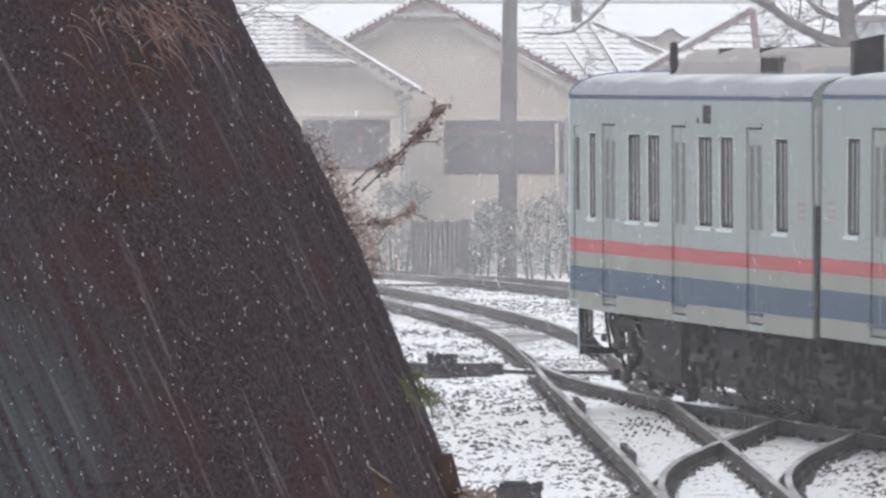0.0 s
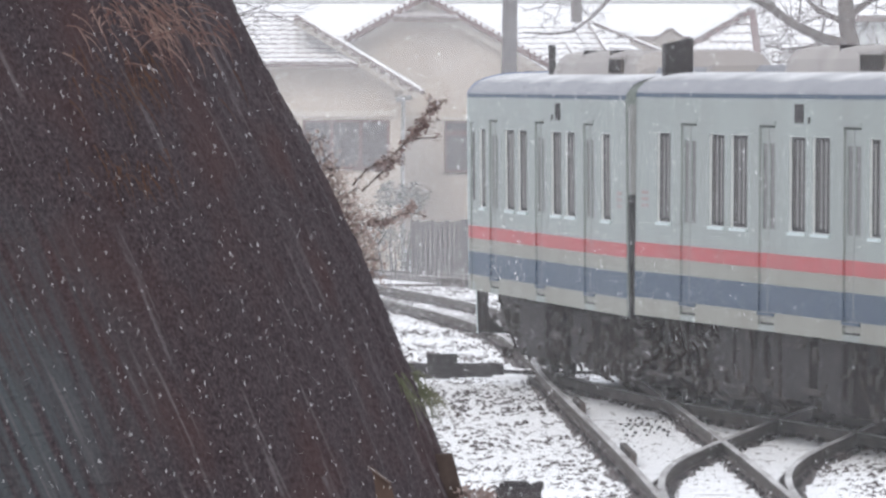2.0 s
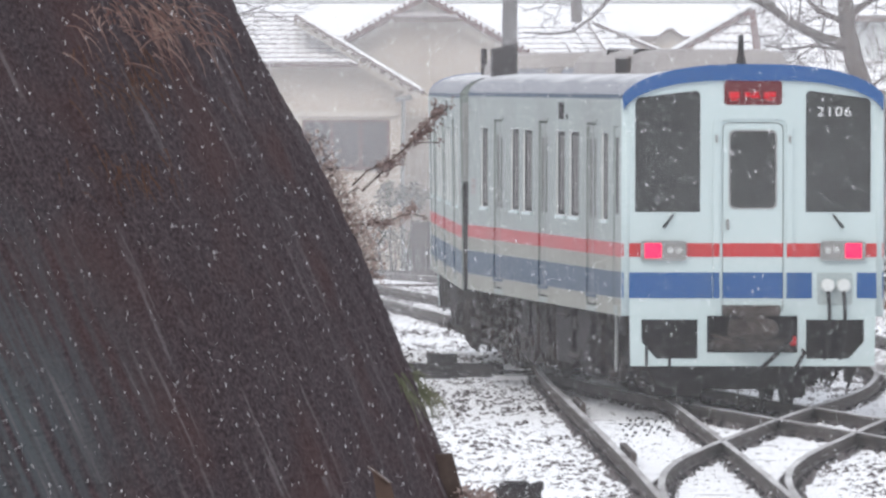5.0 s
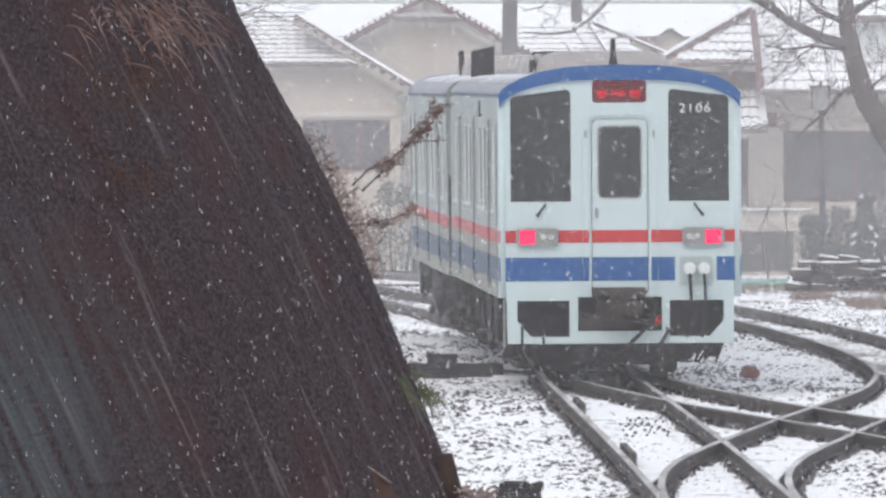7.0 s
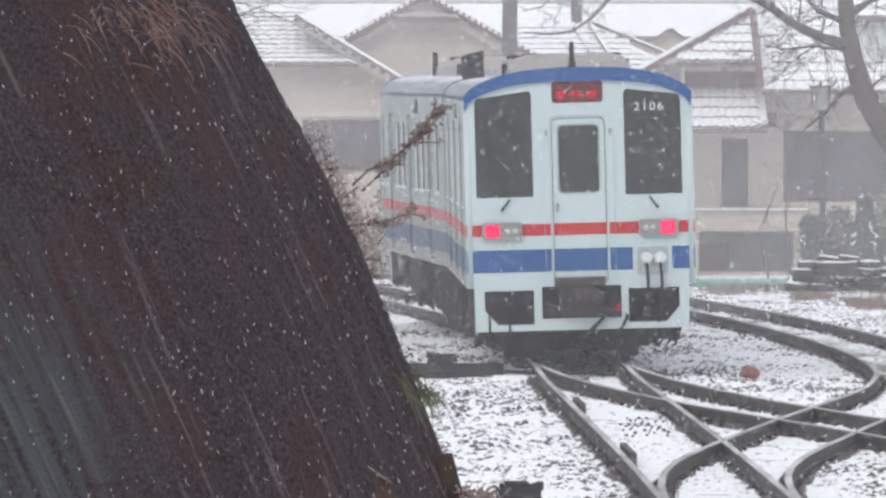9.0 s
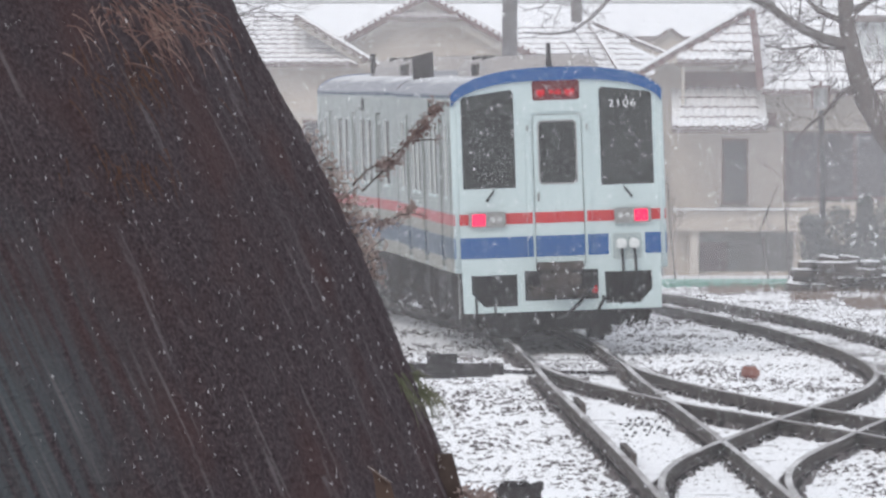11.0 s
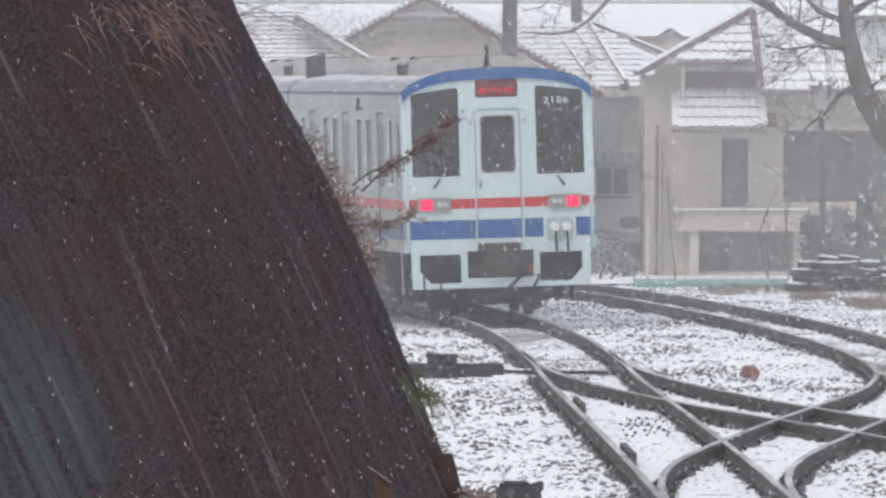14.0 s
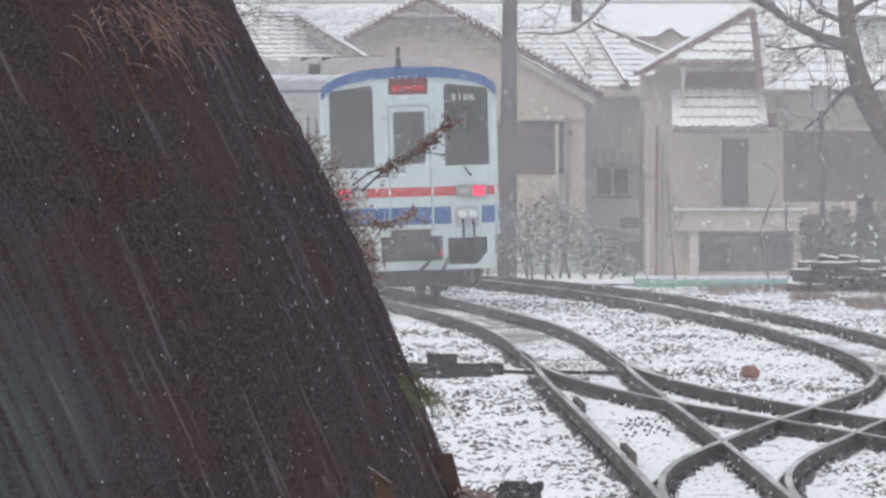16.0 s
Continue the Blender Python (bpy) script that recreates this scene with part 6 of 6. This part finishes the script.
# ---- falling snow: clouds of single flakes that sink together ----
def make_snow(name, label, seed, near, far, per_m3, size, fall, drift):
    """Flakes in the air between two distances, deep enough to fall through the whole clip."""
    rng = np.random.default_rng(seed)
    half = 0.033
    vol_h = lambda d: np.minimum(0.0365 * d + 0.4, 4.1 + 0.0055 * d) + fall * 16
    n = int(per_m3 * sum(2 * half * d * vol_h(d) * (far - near) / 40 for d in np.linspace(near, far, 40)))
    dd = near + (far - near) * rng.random(n * 4)
    keep = rng.random(n * 4) < dd * vol_h(dd) / (far * vol_h(far))
    dd = dd[keep][:n]
    n = len(dd)
    x = (rng.random(n) * 2 - 1) * half * dd - drift * 16 * rng.random(n)
    z = np.maximum(3.4 - 0.0305 * dd, -0.2) + rng.random(n) * vol_h(dd)
    c = np.stack([x, dd, z], -1)
    s = size * (0.55 + 0.9 * rng.random(n))[:, None]
    a = rng.normal(size=(n, 3)) * (1, 0.5, 1)
    a /= np.linalg.norm(a, axis=1)[:, None]
    b = np.cross(a, np.array([0, 1.0, 0]) + rng.normal(size=(n, 3)) * 0.35)
    b /= np.linalg.norm(b, axis=1)[:, None]
    co = np.stack([c + a * s * 0.75, c - a * s * 0.4 + b * s * 0.65, c - a * s * 0.4 - b * s * 0.65], 1).reshape(-1, 3)
    me = bpy.data.meshes.new(name)
    me.from_pydata(co, [], np.arange(3 * n).reshape(-1, 3))
    me.materials.append(M_FLAKE)
    return tagged(new(name, me), label, "snow", kind="stuff")


snow_near = make_snow("falling_snow", "small white snowflakes falling close by", 1, 26, 44, 42, 0.0027, 0.6, 0.1)
snow_mid = make_snow("falling_snow", "white snowflakes falling over the tracks", 2, 46, 150, 4.5, 0.0050, 0.8, 0.1)
snow_far = make_snow("falling_snow", "white snowflakes falling before the houses", 3, 150, 258, 1.4, 0.0048, 0.8, 0.1)


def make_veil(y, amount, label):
    """A wavy see-through sheet hung across the tracks in place of snow haze."""
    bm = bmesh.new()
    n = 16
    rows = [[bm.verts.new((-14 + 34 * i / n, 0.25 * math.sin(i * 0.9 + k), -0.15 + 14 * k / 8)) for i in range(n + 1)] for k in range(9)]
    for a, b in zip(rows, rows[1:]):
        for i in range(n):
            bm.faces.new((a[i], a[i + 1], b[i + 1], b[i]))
    ob = tagged(part("haze_sheet", bm, veil_material(amount)), label, "snow haze", kind="stuff")
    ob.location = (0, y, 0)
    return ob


# haze built as six white sheets, one behind another
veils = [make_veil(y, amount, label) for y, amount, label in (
    (75, 0.033, "thin see-through white sheet added as snow haze"), (112, 0.033, "thin see-through white sheet added as snow haze"), (165, 0.03, "thin see-through white sheet added as snow haze"),
    (190, 0.04, "thin see-through white sheet added as snow haze"), (214, 0.07, "thin see-through white sheet added as snow haze"), (252.3, 0.125, "denser see-through white sheet added as haze before the houses"))]


def make_smoke(label, seed, count, wide, deep, high):
    """A ragged puff of exhaust smoke, made of fine soot-brown specks."""
    rng = np.random.default_rng(seed)
    lobes = rng.normal(size=(7, 3)) * (wide, deep, high)
    c = lobes[rng.integers(0, 7, count)] + rng.normal(size=(count, 3)) * (wide * 0.55, deep * 0.5, high * 0.6)
    a = rng.normal(size=(count, 3)) * (1, 0.5, 1)
    a /= np.linalg.norm(a, axis=1)[:, None]
    b = np.cross(a, np.array([0, 1.0, 0]) + rng.normal(size=(count, 3)) * 0.3)
    s = 0.0125 * (0.6 + 0.8 * rng.random(count))[:, None]
    co = np.stack([c + a * s, c - a * s * 0.5 + b * s * 0.8, c - a * s * 0.5 - b * s * 0.8], 1).reshape(-1, 3)
    me = bpy.data.meshes.new("exhaust_smoke")
    me.from_pydata(co, [], np.arange(3 * count).reshape(-1, 3))
    me.materials.append(M_SOOT)
    return tagged(new("exhaust_smoke", me), label, "smoke", kind="stuff")


M_SOOT, sn_, sl_, sb_ = material("soot")
sb_.inputs["Base Color"].default_value = (0.10, 0.075, 0.07, 1)
sb_.inputs["Roughness"].default_value = 1.0
sb_.inputs["Alpha"].default_value = 0.28
smoke_dark = make_smoke("brownish puff of diesel exhaust over the train", 5, 26000, 0.46, 0.5, 0.22)
smoke_thin = make_smoke("thin brownish trail of diesel exhaust", 6, 10000, 0.38, 0.5, 0.16)
smoke_haze = make_smoke("wide thin bank of drifting exhaust haze", 7, 70000, 0.34, 1.9, 0.28)


# ---- what moves ----
# seconds, x, y, turn and lean in degrees of each car
CAR_REAR = [(0.0, 7.212, 120.02, 6.07, -0.40, 0.009),
    (0.5, 6.840, 123.45, 6.16, -0.39, -0.003),
    (1.0, 6.483, 126.82, 6.41, -0.38, -0.005),
    (1.5, 6.160, 130.09, 6.65, -0.36, 0.007),
    (2.0, 5.794, 133.27, 6.78, -0.35, 0.011),
    (2.5, 5.376, 136.39, 6.74, -0.34, 0.002),
    (3.0, 4.972, 139.62, 6.73, -0.33, -0.001),
    (3.5, 4.594, 142.93, 6.63, -0.31, 0.004),
    (4.0, 4.190, 146.15, 6.30, -0.30, 0.003),
    (4.5, 3.771, 149.34, 5.66, -0.23, -0.000),
    (5.0, 3.358, 152.51, 4.81, -0.12, -0.001),
    (5.5, 2.966, 155.69, 3.86, 0.02, -0.002),
    (6.0, 2.615, 158.89, 2.95, 0.15, -0.002),
    (6.5, 2.320, 162.12, 2.18, 0.25, -0.000),
    (7.0, 2.093, 165.30, 1.61, 0.36, 0.003),
    (7.5, 1.929, 168.09, 1.16, 0.66, -0.000),
    (8.0, 1.820, 170.58, 1.10, 0.95, -0.008),
    (8.5, 1.771, 172.93, 0.99, 1.25, -0.015),
    (9.0, 1.758, 175.28, 0.70, 1.50, -0.016),
    (9.5, 1.744, 178.17, 0.72, 1.71, -0.013),
    (10.0, 1.718, 181.54, 1.09, 1.88, -0.010),
    (10.5, 1.680, 185.18, 1.67, 1.98, -0.008),
    (11.0, 1.629, 188.85, 2.34, 1.99, -0.005),
    (11.5, 1.565, 192.33, 2.96, 1.90, -0.003),
    (12.0, 1.489, 195.52, 3.53, 1.75, 0.000),
    (12.5, 1.399, 198.75, 4.27, 1.74, 0.001),
    (13.0, 1.269, 202.05, 4.68, 1.73, -0.000),
    (13.5, 1.097, 205.56, 5.09, 1.71, 0.001),
    (14.0, 0.891, 209.27, 5.50, 1.70, 0.004),
    (14.5, 0.624, 213.25, 5.83, 1.69, 0.007),
    (15.0, 0.314, 217.46, 6.15, 1.67, 0.011),
    (15.5, -0.073, 221.79, 6.47, 1.66, 0.014),
    (16.0, -0.468, 226.18, 6.80, 1.65, 0.020)]
CAR_LEAD = [(0.0, 5.099, 139.91, 6.60, 0.30),
    (0.5, 4.692, 143.34, 6.50, 0.34),
    (1.0, 4.252, 146.70, 6.18, 0.38),
    (1.5, 3.845, 149.96, 5.68, 0.41),
    (2.0, 3.434, 153.13, 4.97, 0.45),
    (2.5, 3.027, 156.26, 3.99, 0.49),
    (3.0, 2.630, 159.48, 2.94, 0.52),
    (3.5, 2.285, 162.80, 2.03, 0.56),
    (4.0, 1.996, 166.03, 1.26, 0.60),
    (4.5, 1.798, 169.24, 1.34, 0.72),
    (5.0, 1.680, 172.44, 1.18, 0.83),
    (5.5, 1.619, 175.65, 1.12, 0.95),
    (6.0, 1.587, 178.87, 1.19, 1.07),
    (6.5, 1.560, 182.11, 1.34, 1.18),
    (7.0, 1.533, 185.29, 1.57, 1.30),
    (7.5, 1.523, 188.09, 1.83, 1.40),
    (8.0, 1.437, 190.58, 2.14, 1.50),
    (8.5, 1.425, 192.93, 2.47, 1.60),
    (9.0, 1.515, 195.28, 2.82, 1.70),
    (9.5, 1.492, 198.17, 3.16, 1.70),
    (10.0, 1.338, 201.54, 3.47, 1.70),
    (10.5, 1.096, 205.17, 3.72, 1.70),
    (11.0, 0.813, 208.84, 3.92, 1.70),
    (11.5, 0.532, 212.31, 4.08, 1.70),
    (12.0, 0.257, 215.49, 4.24, 1.70),
    (12.5, -0.091, 218.69, 4.44, 1.70),
    (13.0, -0.363, 221.98, 4.68, 1.70),
    (13.5, -0.677, 225.48, 4.96, 1.70),
    (14.0, -1.026, 229.18, 5.28, 1.70),
    (14.5, -1.406, 233.15, 5.62, 1.70),
    (15.0, -1.829, 237.34, 5.97, 1.70),
    (15.5, -2.329, 241.66, 6.27, 1.70),
    (16.0, -2.836, 246.04, 6.48, 1.70)]


def motions():
    walk(rear_car, [(t, pose(x, y, rise, 0, -lean, turn)) for t, x, y, turn, lean, rise in CAR_REAR])
    # the leading car stands the other way round, its cab at the far end
    turned = pose(0, LEN, 0, 0, 0, 180)
    walk(lead_car, [(t, pose(x, y, 0, 0, -lean, turn) @ turned) for t, x, y, turn, lean in CAR_LEAD])
    for snow, fall in ((snow_near, 0.6), (snow_mid, 0.8), (snow_far, 0.8)):
        walk(snow, [(0.0, pose(0, 0, 0)), (8.0, pose(0.1 * 8, 0, -fall * 8)), (16.0, pose(0.1 * 16, 0, -fall * 16))])
    # exhaust smoke: drawn along in the car until it leaves the duct, then it hangs and rises
    inside = [(t, pose(x - 15.5 * math.sin(radians(turn)), y + 15.5 * math.cos(radians(turn)), 2.2)) for t, x, y, turn, lean, rise in CAR_REAR if t <= 11.0]
    walk(smoke_dark, inside + [(11.5, pose(0.75, 208.5, 2.3)), (11.8, pose(0.2, 212, 3.4)), (12.0, pose(-0.6, 213.5, 4.2)), (12.5, pose(-0.66, 214, 4.36)), (13.2, pose(-0.4, 214, 4.75)), (14.0, pose(0.1, 214.5, 5.5)), (16.0, pose(1.5, 215, 8.0))])
    walk(smoke_thin, inside + [(11.5, pose(0.85, 206.5, 2.3)), (11.8, pose(0.9, 207.2, 3.4)), (12.0, pose(1.1, 207.5, 4.25)), (12.5, pose(1.5, 208, 4.45)), (13.2, pose(2.1, 208, 4.8)), (14.0, pose(2.8, 208, 5.6)), (16.0, pose(4.6, 208, 8.0))])
    ahead = [(t, pose(x - 9.5 * math.sin(radians(turn)), y + 9.5 * math.cos(radians(turn)), 2.2, 0, 0, turn)) for t, x, y, turn, lean in CAR_LEAD if t <= 11.0]
    walk(smoke_haze, ahead + [(11.7, pose(-0.5, 224, 2.4, 0, 0, 6)), (12.0, pose(-0.9, 223, 3.5, 0, 0, 30)), (12.4, pose(-1.2, 223, 4.1, 0, 0, 62)), (13.1, pose(-1.3, 224, 4.3, 0, 0, 84)), (14.5, pose(-1.4, 224, 4.45, 0, 0, 96)), (16.0, pose(-1.6, 224, 4.55, 0, 0, 102))])
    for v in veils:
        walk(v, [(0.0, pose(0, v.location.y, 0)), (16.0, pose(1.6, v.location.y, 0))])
    # the stalks sway in the wind
    sway = [(0, 0), (1.5, -3), (3.5, -1.5), (5, 0.5), (7, -0.5), (9, 0.5), (10.5, -1), (12.5, -2), (13.3, 3), (14, 7.5), (15, 8), (16, 8.5)]
    walk(sprig_high, [(t, pose(*SPRIG_ROOT, 0, a, 0)) for t, a in sway])
    walk(sprig_low, [(t, pose(*LOW_ROOT, 0, a * 0.4, 0)) for t, a in sway])


motions()
